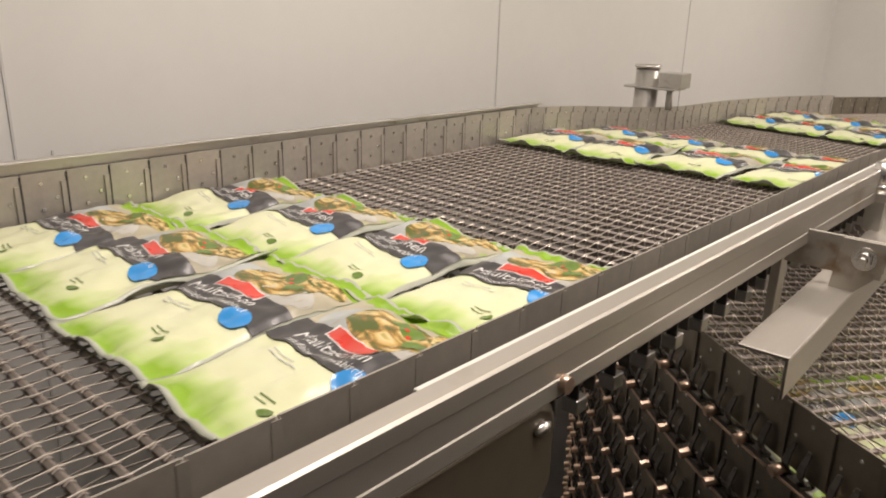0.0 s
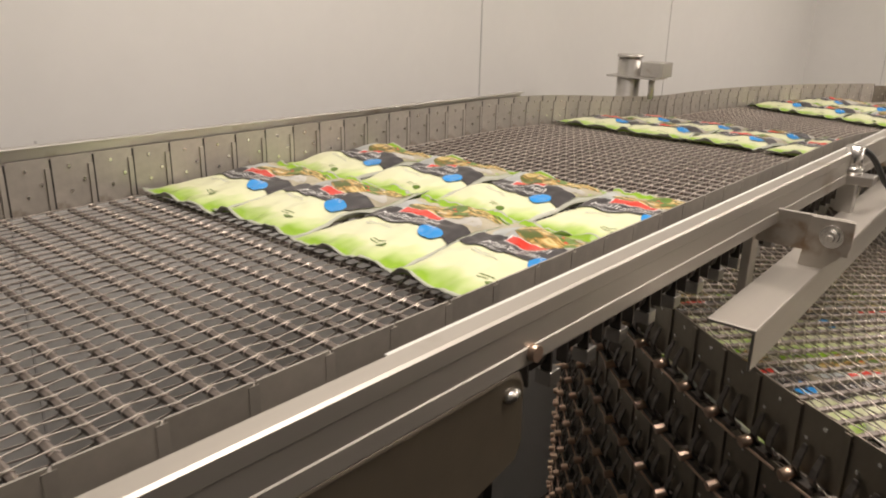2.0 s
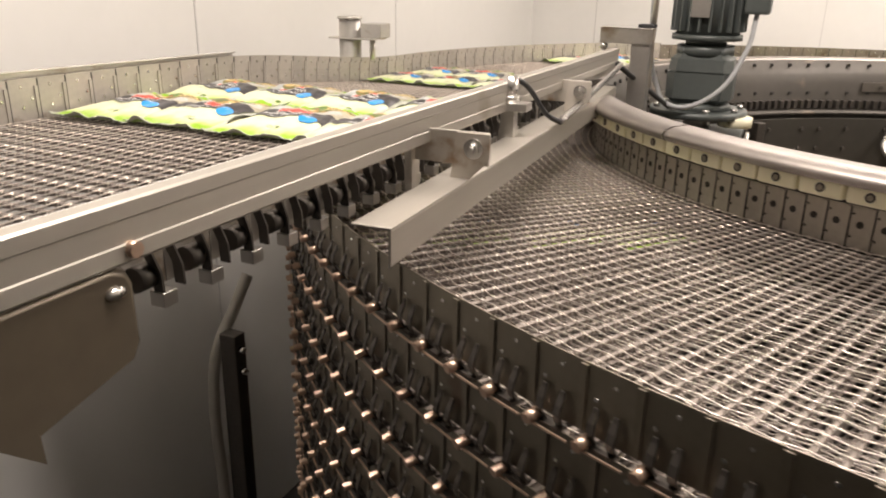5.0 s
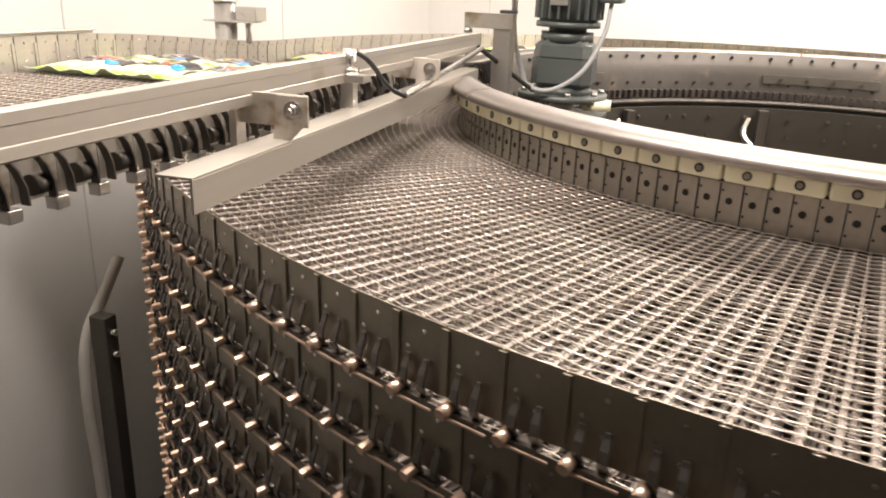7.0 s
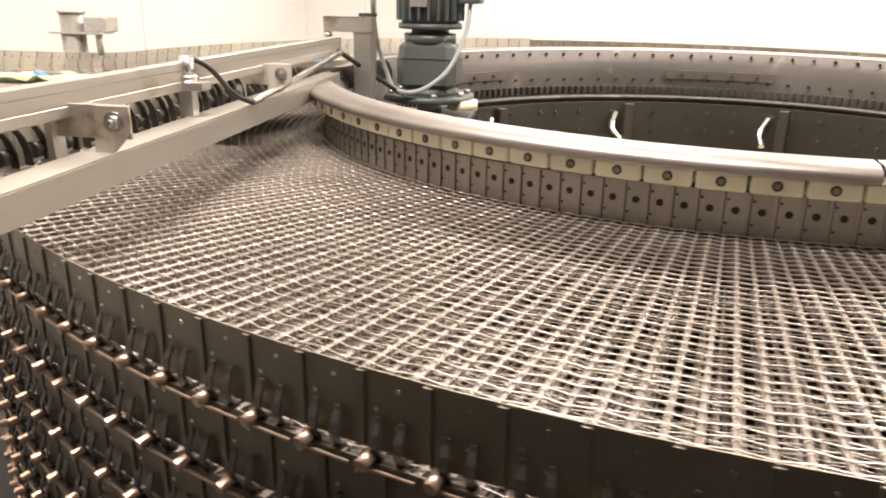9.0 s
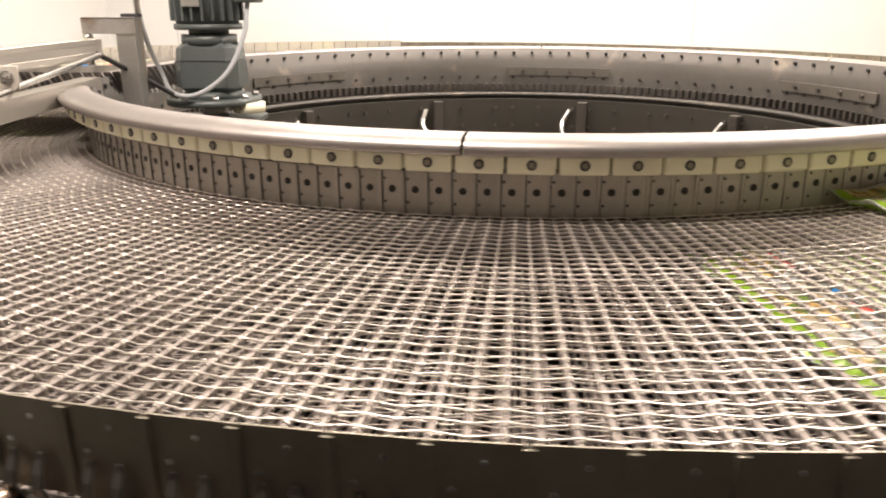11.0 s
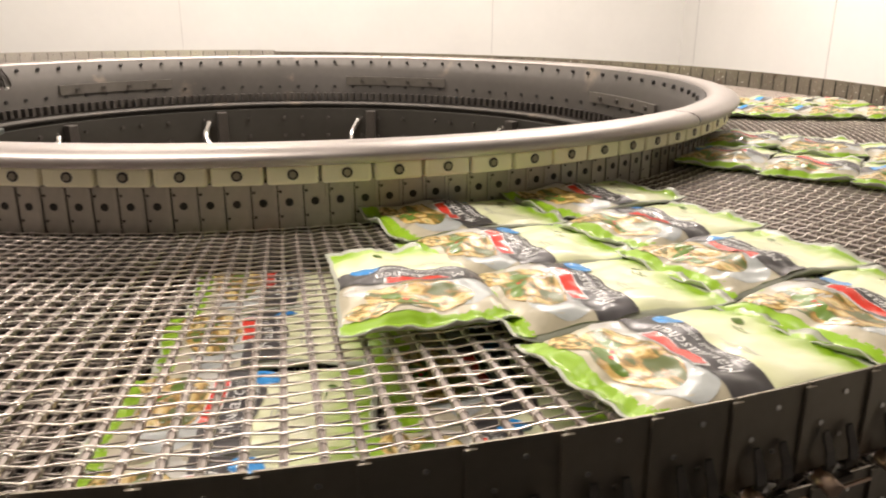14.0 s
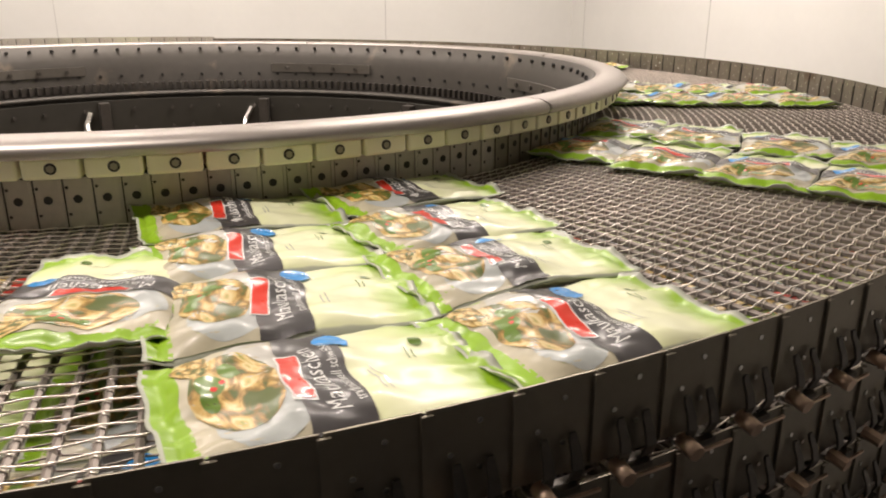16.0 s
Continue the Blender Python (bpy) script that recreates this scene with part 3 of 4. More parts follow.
def pack_kind(seed):
    """One pouch with its print, flat at z = 0, top end towards +y."""
    nu, nv = 40, 28
    verts, faces, uvs = [], [], []
    for i in range(nu + 1):
        for j in range(nv + 1):
            u, v = -1 + 2 * i / nu, -1 + 2 * j / nv
            verts.append(pack_point(u, v, seed))
    n = len(verts)
    for i in range(nu + 1):
        for j in range(nv + 1):
            u, v = -1 + 2 * i / nu, -1 + 2 * j / nv
            x, y, z = verts[i * (nv + 1) + j]
            inside = max(0, 1 - abs(u) ** 3) * max(0, 1 - abs(v) ** 3)
            verts.append((x, y, z - 0.0012 - (z - 0.0030) * min(1, 2.5 * inside)))
    w = nv + 1
    for i in range(nu):
        for j in range(nv):
            a = i * w + j
            faces.append((a, a + 1, a + w + 1, a + w))
            faces.append((n + a, n + a + w, n + a + w + 1, n + a + 1))
    rim = [j for j in range(w)] + [i * w + nv for i in range(1, nu + 1)] + [nu * w + j for j in range(nv - 1, -1, -1)] + [i * w for i in range(nu - 1, 0, -1)]
    for k in range(len(rim)):
        a, b = rim[k], rim[(k + 1) % len(rim)]
        faces.append((a, n + a, n + b, b))
    ob = raw("food_pack", verts, faces, (M_FILM,), smooth=True)
    lay = ob.data.uv_layers.new(name="UVMap")
    for lp in ob.data.loops:
        k = lp.vertex_index % n
        lay.data[lp.index].uv = ((k % w) / nv, (k // w) / nu)

    def patch(name, outline, material, lift, label="", nx=10, ny=8):
        """A printed area: outline(a, b), with a, b in 0..1, gives (u, v) on the pouch."""
        pv, pf, puv = [], [], []
        for i in range(ny + 1):
            for j in range(nx + 1):
                u, v = outline(j / nx, i / ny)
                pv.append(pack_point(u, v, seed, lift))
                puv.append((j / nx, i / ny))
        for i in range(ny):
            for j in range(nx):
                a = i * (nx + 1) + j
                pf.append((a, a + 1, a + nx + 2, a + nx + 1))
        p = raw(name, pv, pf, (material,), ob, label, smooth=True)
        lay2 = p.data.uv_layers.new(name="UVMap")
        for lp in p.data.loops:
            lay2.data[lp.index].uv = puv[lp.vertex_index]

    def disc(cu_, cv, ru, rv):
        def f(a, b):
            x, y = 2 * a - 1, 2 * b - 1
            return (cu_ + ru * y * math.sqrt(1 - x * x / 2), cv + rv * x * math.sqrt(1 - y * y / 2))
        return f

    def quad(u0, u1, v0, v1, skew=0.0):
        return lambda a, b: (u0 + (u1 - u0) * b - skew * (2 * a - 1), v0 + (v1 - v0) * a)

    patch("photo_ground", quad(0.20, 0.82, -0.955, 0.955, 0.03), M_BOWL, 0.0005, "pale grey printed photo ground", 28, 16)
    patch("bowl", disc(0.46, -0.52, 0.25, 0.40), M_PLATEW, 0.0008, "grey-white bowl in the printed photo", 14, 12)
    patch("bowl", disc(0.36, 0.45, 0.17, 0.46), M_CLOTH, 0.0008, "white cloth in the printed photo", 14, 12)
    patch("food_print", disc(0.52, 0.02, 0.25, 0.66), M_PHOTO, 0.0011, "golden dumplings in the printed photo", 18, 14)
    patch("food_print", disc(0.71, 0.62, 0.11, 0.30), M_PHOTO, 0.0011, "golden dumplings in the printed photo", 12, 8)
    for hu, hv, ru, rv in ((0.62, 0.16, 0.085, 0.17), (0.55, 0.36, 0.055, 0.13), (0.69, -0.06, 0.05, 0.13), (0.47, 0.30, 0.03, 0.06)):
        patch("herb_print", disc(hu + 0.03 * math.sin(seed * 7 + hu * 40), hv, ru, rv), M_HERB, 0.0014, "green herbs in the printed photo", 8, 6)
    for hu, hv in ((0.58, 0.20), (0.63, 0.10)):
        patch("tomato_print", disc(hu, hv, 0.020, 0.035), M_RED, 0.0017, "", 4, 4)
    patch("dark_band", quad(-0.13, 0.235, -0.965, 0.965, 0.035), M_BAND, 0.0014, "dark grey printed band", 34, 14)
    patch("end_strip", quad(0.82, 0.975, -0.975, 0.975), M_GREEN, 0.0005, "leaf green sealed end", 28, 6)
    patch("label_edge", quad(0.135, 0.272, -0.47, 0.40, 0.02), M_WHITE, 0.0018, "pale edge of the red label", 16, 6)
    patch("brand_label", quad(0.147, 0.260, -0.44, 0.37, 0.019), M_RED, 0.0022, "red label with a pale edge", 16, 6)
    patch("badge", disc(-0.15, 0.60, 0.115, 0.20), M_BLUE, 0.0018, "bright blue round badge", 12, 12)
    patch("seal_dot", disc(-0.66, 0.34, 0.045, 0.07), M_HERB, 0.0008, "small dark printed dot", 6, 6)
    for k, (u, v0, v1) in enumerate(((-0.24, -0.5, -0.1), (-0.28, -0.5, 0.0), (-0.56, 0.02, 0.28), (-0.60, 0.02, 0.22))):
        patch("print_line", quad(u, u + 0.010, v0, v1), M_HERB if k > 1 else M_FOIL, 0.0007, "", 8, 1)
    for body, size, u, v in (("Maultaschen", 0.0195, 0.062, -0.10), ("traditionell schwäbisch", 0.0108, -0.062, -0.02)):
        me = text_flat(body, size)
        for vert in me.vertices:
            uu, vv = u + vert.co.y / (PACK_L / 2), v + vert.co.x / (PACK_W / 2)
            vert.co = pack_point(uu, vv, seed, 0.0018)
        me.materials.clear()
        me.materials.append(M_WHITE)
        t = new("title" if size > 0.02 else "subtitle", me)
        t.parent = ob
        tagged(t, "white hand-drawn style lettering on the dark band")
    tagged(ob, "green and cream food pouch with a dark printed band", "food pack", "packs on the belt")
    return ob


def packs():
    kinds = [pack_kind(k + 1.0) for k in range(4)]
    used = [False] * 4
    rng = random.Random(4)
    movers = []

    def put(s, d, turn, tilt=0.0, lift=0.0):
        k = rng.randrange(4)
        if used[k]:
            ob = copy_thing(kinds[k], Matrix())
        else:
            ob, used[k] = kinds[k], True
        local = pose(d, 0, 0.0008 + lift, tilt, 0, turn)
        ob.matrix_basis = path_pose(s) @ local
        movers.append((ob, s, local))

    top = [-1.485, -0.46, 0.63, 1.80, 2.92, 4.04, 5.12, 6.154]
    lower = [15.52, 16.56, 17.60, 20.64]
    for lead in top + lower:
        ringed = lead > 1.0
        for row in (0, 1):
            for col in range(4):
                d = (0.070 if ringed else 0.010) + (0.152 if ringed else 0.161) * (col + 0.5) + rng.uniform(-0.005, 0.005)
                skew = 0.020 * (col - 1.5) / 1.5 if lead == 6.154 else rng.uniform(-0.008, 0.008)
                step = 0.228 * (ROUT / (ROUT - d) if ringed else 1.0) if row else 0
                s = lead - (PACK_L / 2) * (ROUT / (ROUT - d) if ringed else 1.0) - step + rng.uniform(-0.006, 0.006) + skew
                put(s, d, rng.uniform(-4, 4), 0, 0.0)
    # a turned pouch ahead of one group
    put(6.154 + 0.046, 0.37, 84, 0, 0.004)
    return movers


# ---- machine frame along the straight run ----
XR = -1.006          # inner rail line
ZR = ZB + 0.147      # its top


def conveyor_bed():
    y0, y1 = -3.6, -0.30
    f = thing("conveyor_bed", "stainless steel conveyor bed with a folded rail along the belt", "conveyor")
    # one folded section: top lip, web, bottom lip
    sec = [(-0.012, 0.0), (0.001, 0.0), (0.003, -0.0015), (0.003, -0.012), (0.0022, -0.013), (0.0022, -0.029), (0.003, -0.030), (0.0034, -0.041), (0.002, -0.043), (-0.001, -0.043), (-0.001, -0.003), (-0.012, -0.003)]
    bm = bmesh.new()
    ends = [[bm.verts.new((XR + x, y, ZR + z)) for x, z in sec] for y in (y0, y1)]
    bm.faces.new(ends[0])
    bm.faces.new(ends[1][::-1])
    for i in range(len(sec)):
        j = (i + 1) % len(sec)
        bm.faces.new((ends[0][i], ends[1][i], ends[1][j], ends[0][j]))
    bmesh.ops.recalc_face_normals(bm, faces=bm.faces[:])
    part("rail", bm, M_RAIL, f, "brushed stainless folded rail")
    bm = bmesh.new()
    box(bm, XR - 0.024, XR - 0.006, y0, -1.935, ZR - 0.022, ZR - 0.011, 0.003)
    part("guide_strip", bm, M_STRIP, f, "white plastic wear strip")
    bm = bmesh.new()
    box(bm, XR - 0.017, XR - 0.0125, -1.915, y1 - 0.1, ZR - 0.014, ZR - 0.001, 0.001)
    part("guide_strip", bm, M_STRIP, f, "white plastic wear strip")
    # guide on the wall side
    bm = bmesh.new()
    box(bm, -ROUT - 0.012, -ROUT - 0.006, y0, -0.765, ZB + 0.058, ZB + 0.130, 0.001)
    box(bm, -ROUT - 0.012, -ROUT + 0.004, y0, -0.765, ZB + 0.1295, ZB + 0.132, 0.0008)
    for v in bm.verts:
        v.co.z += 0.0095 * (-0.765 - v.co.y)
    part("outer_guide", bm, M_STEEL, f, "flat steel guide along the outer edge plates")
    # perforated pan under the first stretch
    bm = bmesh.new()
    box(bm, -ROUT + 0.01, XR - 0.02, y0, -2.06, ZB + 0.018, ZB + 0.022)
    pan = part("pan", bm, M_DRUM, f, "perforated steel sheet under the belt")
    bm = bmesh.new()
    for i in range(26):
        for j in range(22):
            x, y = -ROUT + 0.04 + 0.030 * j + (0.015 if i % 2 else 0), -2.80 + 0.027 * i
            if x < XR - 0.04:
                cyl(bm, (x, y, ZB + 0.0215), (x, y, ZB + 0.0232), 0.0055, 8)
    part("hole_rows", bm, M_HOLE, pan, "rows of dark round holes", "stuff")
    # dark side sheet below the rail
    bm = bmesh.new()
    y_end = -1.797
    prof = [(y0, ZR - 0.044), (y_end - 0.014, ZR - 0.044), (y_end - 0.004, ZR - 0.049), (y_end, ZR - 0.058), (y_end + 0.001, ZR - 0.104), (y_end - 0.005, ZR - 0.114),
            (-1.884, ZR - 0.131), (-1.883, ZR - 0.152), (-1.911, ZR - 0.126), (-2.3, ZR - 0.30), (y0, ZR - 0.55)]
    rings = [[bm.verts.new((x, y - back * (1 if y > -1.85 else 0), z - back * (1 if z > ZR - 0.09 else 0))) for y, z in prof]
             for x, back in ((XR - 0.040, 0.0), (XR - 0.008, 0.0), (XR - 0.003, 0.0015), (XR - 0.001, 0.005))]
    bm.faces.new(rings[0][::-1])
    bm.faces.new(rings[-1])
    for ra, rb in zip(rings, rings[1:]):
        for i in range(len(prof)):
            j = (i + 1) % len(prof)
            bm.faces.new((ra[i], ra[j], rb[j], rb[i])).smooth = True
    bmesh.ops.recalc_face_normals(bm, faces=bm.faces[:])
    sheet = part("side_sheet", bm, M_DARK, f, "dark polished sheet below the rail")
    bm = bmesh.new()
    # bright stretched bead added as the lamp highlight on the sheet's rounded corner
    bmesh.ops.create_uvsphere(bm, u_segments=16, v_segments=8, radius=0.0065, matrix=pose(XR, -1.815, ZR - 0.061) @ Matrix.Diagonal((0.6, 1.3, 0.7, 1)))
    for f0 in bm.faces:
        f0.smooth = True
    part("bolt", bm, M_BOLT, sheet, "small stretched bright bead standing in for the sheet corner's highlight")
    bm = bmesh.new()
    cyl(bm, (XR, -1.80, ZR - 0.034), (XR + 0.008, -1.80, ZR - 0.034), 0.006, 8)
    part("rusty_bolt", bm, M_PIN, f, "rust-stained bolt at the rail end")
    # cross beams and legs that carry the run
    for y in (-3.3, -2.3):
        bm = bmesh.new()
        box(bm, -ROUT - 0.02, XR, y - 0.02, y + 0.02, ZB - 0.03, ZB + 0.010, 0.003)
        part("cross_beam", bm, M_STEEL, f)
        for x in (-ROUT - 0.01, XR - 0.06):
            bm = bmesh.new()
            box(bm, x - 0.02, x + 0.02, y - 0.02, y + 0.02, 0, ZB - 0.03, 0.003)
            part("leg", bm, M_STEEL, f)


def guide_bar():
    """Angle beam that holds the stack down, on two brackets, with a vertical stop bolt and a sensor rod."""
    g = thing("hold_down_beam", "brushed stainless angle beam over the stack, held by bolted brackets", "machine beam")
    z1, z0 = ZB + 0.065, ZB + 0.026
    bm = bmesh.new()
    p, q = Vector((-0.982, -1.552, 0)), Vector((-1.03, -0.36, 0))
    d = (q - p).normalized()
    n = Vector((d.y, -d.x, 0))
    m = Matrix(((n.x, d.x, 0, p.x), (n.y, d.y, 0, p.y), (0, 0, 1, 0), (0, 0, 0, 1)))
    ln = (q - p).length
    box(bm, -0.003, 0.040, 0, ln, z1 - 0.003, z1, 0.0008)
    box(bm, 0.037, 0.040, 0, ln, z0, z1 - 0.003, 0.0006)
    bmesh.ops.transform(bm, matrix=m, verts=bm.verts[:])
    part("angle_beam", bm, M_RAIL, g, "brushed stainless angle")
    for y in (0.217, 0.782):
        bm = bmesh.new()
        box(bm, -0.036, 0.062, y - 0.002, y + 0.002, z1 + 0.016, z1 + 0.056, 0.001)
        box(bm, -0.042, -0.032, y - 0.012, y + 0.012, z1 - 0.06, z1 + 0.058, 0.001)
        bmesh.ops.transform(bm, matrix=m, verts=bm.verts[:])
        br = part("bracket", bm, M_BRACKET, g, "stained stainless bracket plate")
        bm = bmesh.new()
        cut = [(0.016, 0.0), (0.040, 0.0), (0.052, 0.012), (0.064, 0.026), (0.064, 0.055), (0.022, 0.055), (0.018, 0.020)]
        ends = [[bm.verts.new((x, yy, z1 + z)) for x, z in cut] for yy in (y - 0.006, y - 0.0025)]
        bm.faces.new(ends[0])
        bm.faces.new(ends[1][::-1])
        for a in range(len(cut)):
            b = (a + 1) % len(cut)
            bm.faces.new((ends[0][a], ends[1][a], ends[1][b], ends[0][b]))
        bmesh.ops.recalc_face_normals(bm, faces=bm.faces[:])
        bmesh.ops.transform(bm, matrix=m, verts=bm.verts[:])
        part("lug", bm, M_BRACKET, br)
        bm = bmesh.new()
        cyl(bm, (0.0445, y - 0.0065, z1 + 0.037), (0.0445, y - 0.0085, z1 + 0.037), 0.0120, 20)
        cyl(bm, (0.0445, y - 0.0085, z1 + 0.037), (0.0445, y - 0.0140, z1 + 0.037), 0.0080, 6)
        cyl(bm, (0.0445, y - 0.0140, z1 + 0.037), (0.0445, y - 0.0175, z1 + 0.037), 0.0048, 12, 0.0035)
        bmesh.ops.transform(bm, matrix=m, verts=bm.verts[:])
        part("bolt", bm, M_BOLT, br, "bright hexagon bolt with washer")
    # vertical stop between the brackets
    y = 0.492
    bm = bmesh.new()
    box(bm, -0.030, 0.030, y - 0.016, y + 0.016, z1 + 0.040, z1 + 0.052, 0.001)
    box(bm, -0.012, 0.010, y - 0.010, y + 0.010, z1, z1 + 0.040, 0.001)
    bmesh.ops.transform(bm, matrix=m, verts=bm.verts[:])
    st = part("stop_block", bm, M_STEEL, g, "small steel stop block")
    bm = bmesh.new()
    cyl(bm, (0, y, z1 + 0.050), (0, y, z1 + 0.090), 0.0115, 14)
    cyl(bm, (0, y, z1 + 0.052), (0, y, z1 + 0.062), 0.016, 6)
    bmesh.ops.transform(bm, matrix=m, verts=bm.verts[:])
    part("stop_bolt", bm, M_BOLT, st, "thick bright bolt")
    tube("sensor_rod", [(-0.960, -0.925, z1 + 0.006), (-0.968, -0.72, z1 + 0.020), (-0.976, -0.54, z1 + 0.034), (-0.985, -0.36, z1 + 0.048)], 0.0062, M_BOLT, g, "polished round sensor rod")
    tube("sensor_cable", [(-1.00, -1.05, z1 + 0.086), (-0.990, -1.02, z1 + 0.072), (-0.972, -0.965, z1 + 0.022), (-0.960, -0.925, z1 + 0.004)], 0.0042, M_RUBBER, g, "black rubber cable")


def hold_post():
    """Bracket post by the drum's edge with a pin and a tall thin pole."""
    p = thing("bracket_post", "stainless bracket post beside the drive motor", "post")
    bm = bmesh.new()
    box(bm, -0.985, -0.940, -0.262, -0.215, 0, ZB + 0.190, 0.002)
    part("upright", bm, M_STEEL, p)
    bm = bmesh.new()
    box(bm, -1.060, -0.935, -0.268, -0.262, ZB + 0.155, ZB + 0.192, 0.001)
    box(bm, -1.060, -0.935, -0.268, -0.225, ZB + 0.188, ZB + 0.192, 0.001)
    part("arm", bm, M_STEEL, p)
    bm = bmesh.new()
    cyl(bm, (-1.052, -0.255, ZB + 0.085), (-1.052, -0.255, ZB + 0.158), 0.006, 10)
    cyl(bm, (-1.052, -0.255, ZB + 0.142), (-1.052, -0.255, ZB + 0.154), 0.011, 6)
    part("pin", bm, M_BOLT, p)
    bm = bmesh.new()
    box(bm, -0.975, -0.935, -0.245, -0.215, ZB + 0.192, ZB + 0.200, 0.001)
    part("cap", bm, M_RUBBER, p)
    bm = bmesh.new()
    cyl(bm, (-0.943, -0.222, ZB + 0.05), (-0.938, -0.215, CEIL), 0.0065, 10)
    part("pole", bm, M_STEEL, p, "thin grey conduit pole")


def drive_motor():
    x, y = -0.84, -0.01
    d = thing("drive_motor", "dark grey geared electric motor standing upright in the drum", "motor", m=pose(x, y, ZB))
    bm = bmesh.new()
    cyl(bm, (0, 0, -0.035), (0, 0, -0.018), 0.125, 32)
    cyl(bm, (0, 0, -0.018), (0, 0, 0.0), 0.085, 32, 0.075)
    part("flange", bm, M_MOTOR, d)
    bm = bmesh.new()
    for z0, z1, r0, r1 in ((0.0, 0.012, 0.066, 0.080), (0.012, 0.078, 0.083, 0.083), (0.081, 0.112, 0.081, 0.077), (0.112, 0.125, 0.077, 0.062)):
        ring = [[bm.verts.new((r * cx, r * cy * 0.93, z)) for cx, cy in ((1, -0.62), (1, 0.62), (0.72, 1), (-0.72, 1), (-1, 0.62), (-1, -0.62), (-0.72, -1), (0.72, -1))] for r, z in ((r0, z0), (r1, z1))]
        bm.faces.new(ring[0][::-1])
        bm.faces.new(ring[1])
        for a in range(8):
            b = (a + 1) % 8
            bm.faces.new((ring[0][a], ring[0][b], ring[1][b], ring[1][a]))
    box(bm, -0.074, 0.074, -0.068, 0.068, 0.077, 0.082)
    cyl(bm, (0, 0, 0.120), (0, 0, 0.145), 0.072, 24)
    for a in range(4):
        cyl(bm, (0.068 * math.cos(a * 1.571 + 0.785), 0.068 * math.sin(a * 1.571 + 0.785), 0.122), (0.068 * math.cos(a * 1.571 + 0.785), 0.068 * math.sin(a * 1.571 + 0.785), 0.138), 0.008, 6)
    part("gearbox", bm, M_MOTOR, d)
    for a in range(8):
        bm = bmesh.new()
        x0, y1 = 0.108 * math.cos(a * 0.785 + 0.3), 0.108 * math.sin(a * 0.785 + 0.3)
        cyl(bm, (x0, y1, -0.018), (x0, y1, -0.008), 0.009, 6)
        part("flange_bolt", bm, M_BOLT, d)
    bm = bmesh.new()
    cyl(bm, (0, 0, 0.145), (0, 0, 0.160), 0.052, 24)
    cyl(bm, (0, 0, 0.158), (0, 0, 0.172), 0.088, 24)
    part("neck", bm, M_MOTOR, d)
    bm = bmesh.new()
    cyl(bm, (0, 0, 0.172), (0, 0, 0.36), 0.080, 32)
    cyl(bm, (0, 0, 0.36), (0, 0, 0.42), 0.095, 32, 0.080)
    body = part("motor_body", bm, M_MOTOR, d, "finned dark grey motor casing")
    bm = bmesh.new()
    box(bm, 0.078, 0.094, -0.003, 0.003, 0.180, 0.350, 0.001)
    fin = shared("fin", bm, (M_MOTOR,))
    for i in range(22):
        ob = new("fin", fin)
        ob.parent, ob.matrix_basis = body, pose(0, 0, 0, 0, 0, 360 * i / 22)
    bm = bmesh.new()
    box(bm, 0.085, 0.145, -0.06, 0.03, 0.225, 0.320, 0.006)
    part("terminal_box", bm, M_MOTOR, d)
    bm = bmesh.new()
    box(bm, -0.035, 0.010, -0.098, -0.094, 0.215, 0.300, 0.001)
    part("rating_plate", bm, M_STEEL, d, "blank-looking metal rating plate")
    tube("motor_cable", [(0.115, -0.03, 0.225), (0.105, -0.06, 0.14), (0.03, -0.12, 0.02), (-0.06, -0.13, 0.002), (-0.10, -0.10, 0.05), (-0.112, -0.18, 0.20), (-0.105, -0.205, 0.40)], 0.006, M_CABLE, d, "grey motor cable")
    tube("black_cable", [(-0.06, -0.12, -0.005), (-0.12, -0.22, 0.06), (-0.155, -0.34, 0.115)], 0.006, M_RUBBER, d, "black sensor cable")
    bm = bmesh.new()
    cyl(bm, (0, 0, -0.075), (0, 0, -0.035), 0.035, 20)
    part("shaft", bm, M_STEEL, d)
    bm = bmesh.new()
    cyl(bm, (0.10, -0.03, -0.055), (0.10, -0.03, -0.030), 0.042, 24)
    part("roller", bm, M_BLOCK, d, "ivory plastic guide roller")
    bm = bmesh.new()
    box(bm, -0.12, 0.12, -0.10, 0.10, -0.090, -0.075, 0.003)
    box(bm, -0.05, 0.05, -0.05, 0.05, -ZB, -0.090, 0.004)
    part("pedestal", bm, M_MOTOR, d)


def wall_post():
    """Short post with a clamp head outside the belt, by the wall."""
    p = thing("guide_post", "weathered stainless guide post with clamp head", "post")
    x, y = -1.800, -0.205
    bm = bmesh.new()
    cyl(bm, (x, y, 0), (x, y, ZB + 0.184), 0.032, 20)
    part("tube", bm, M_STEEL, p)
    bm = bmesh.new()
    cyl(bm, (x, y, ZB + 0.182), (x, y, ZB + 0.190), 0.036, 20)
    box(bm, x - 0.052, x + 0.100, y - 0.035, y + 0.035, ZB + 0.128, ZB + 0.133, 0.001)
    part("collar", bm, M_STEEL, p)
    bm = bmesh.new()
    box(bm, x + 0.040, x + 0.105, y - 0.01, y + 0.05, ZB + 0.133, ZB + 0.172, 0.002)
    part("clamp", bm, M_STEEL, p)
    bm = bmesh.new()
    cyl(bm, (x + 0.062, y + 0.02, ZB + 0.07), (x + 0.062, y + 0.02, ZB + 0.133), 0.009, 10)
    part("bolt", bm, M_BOLT, p)


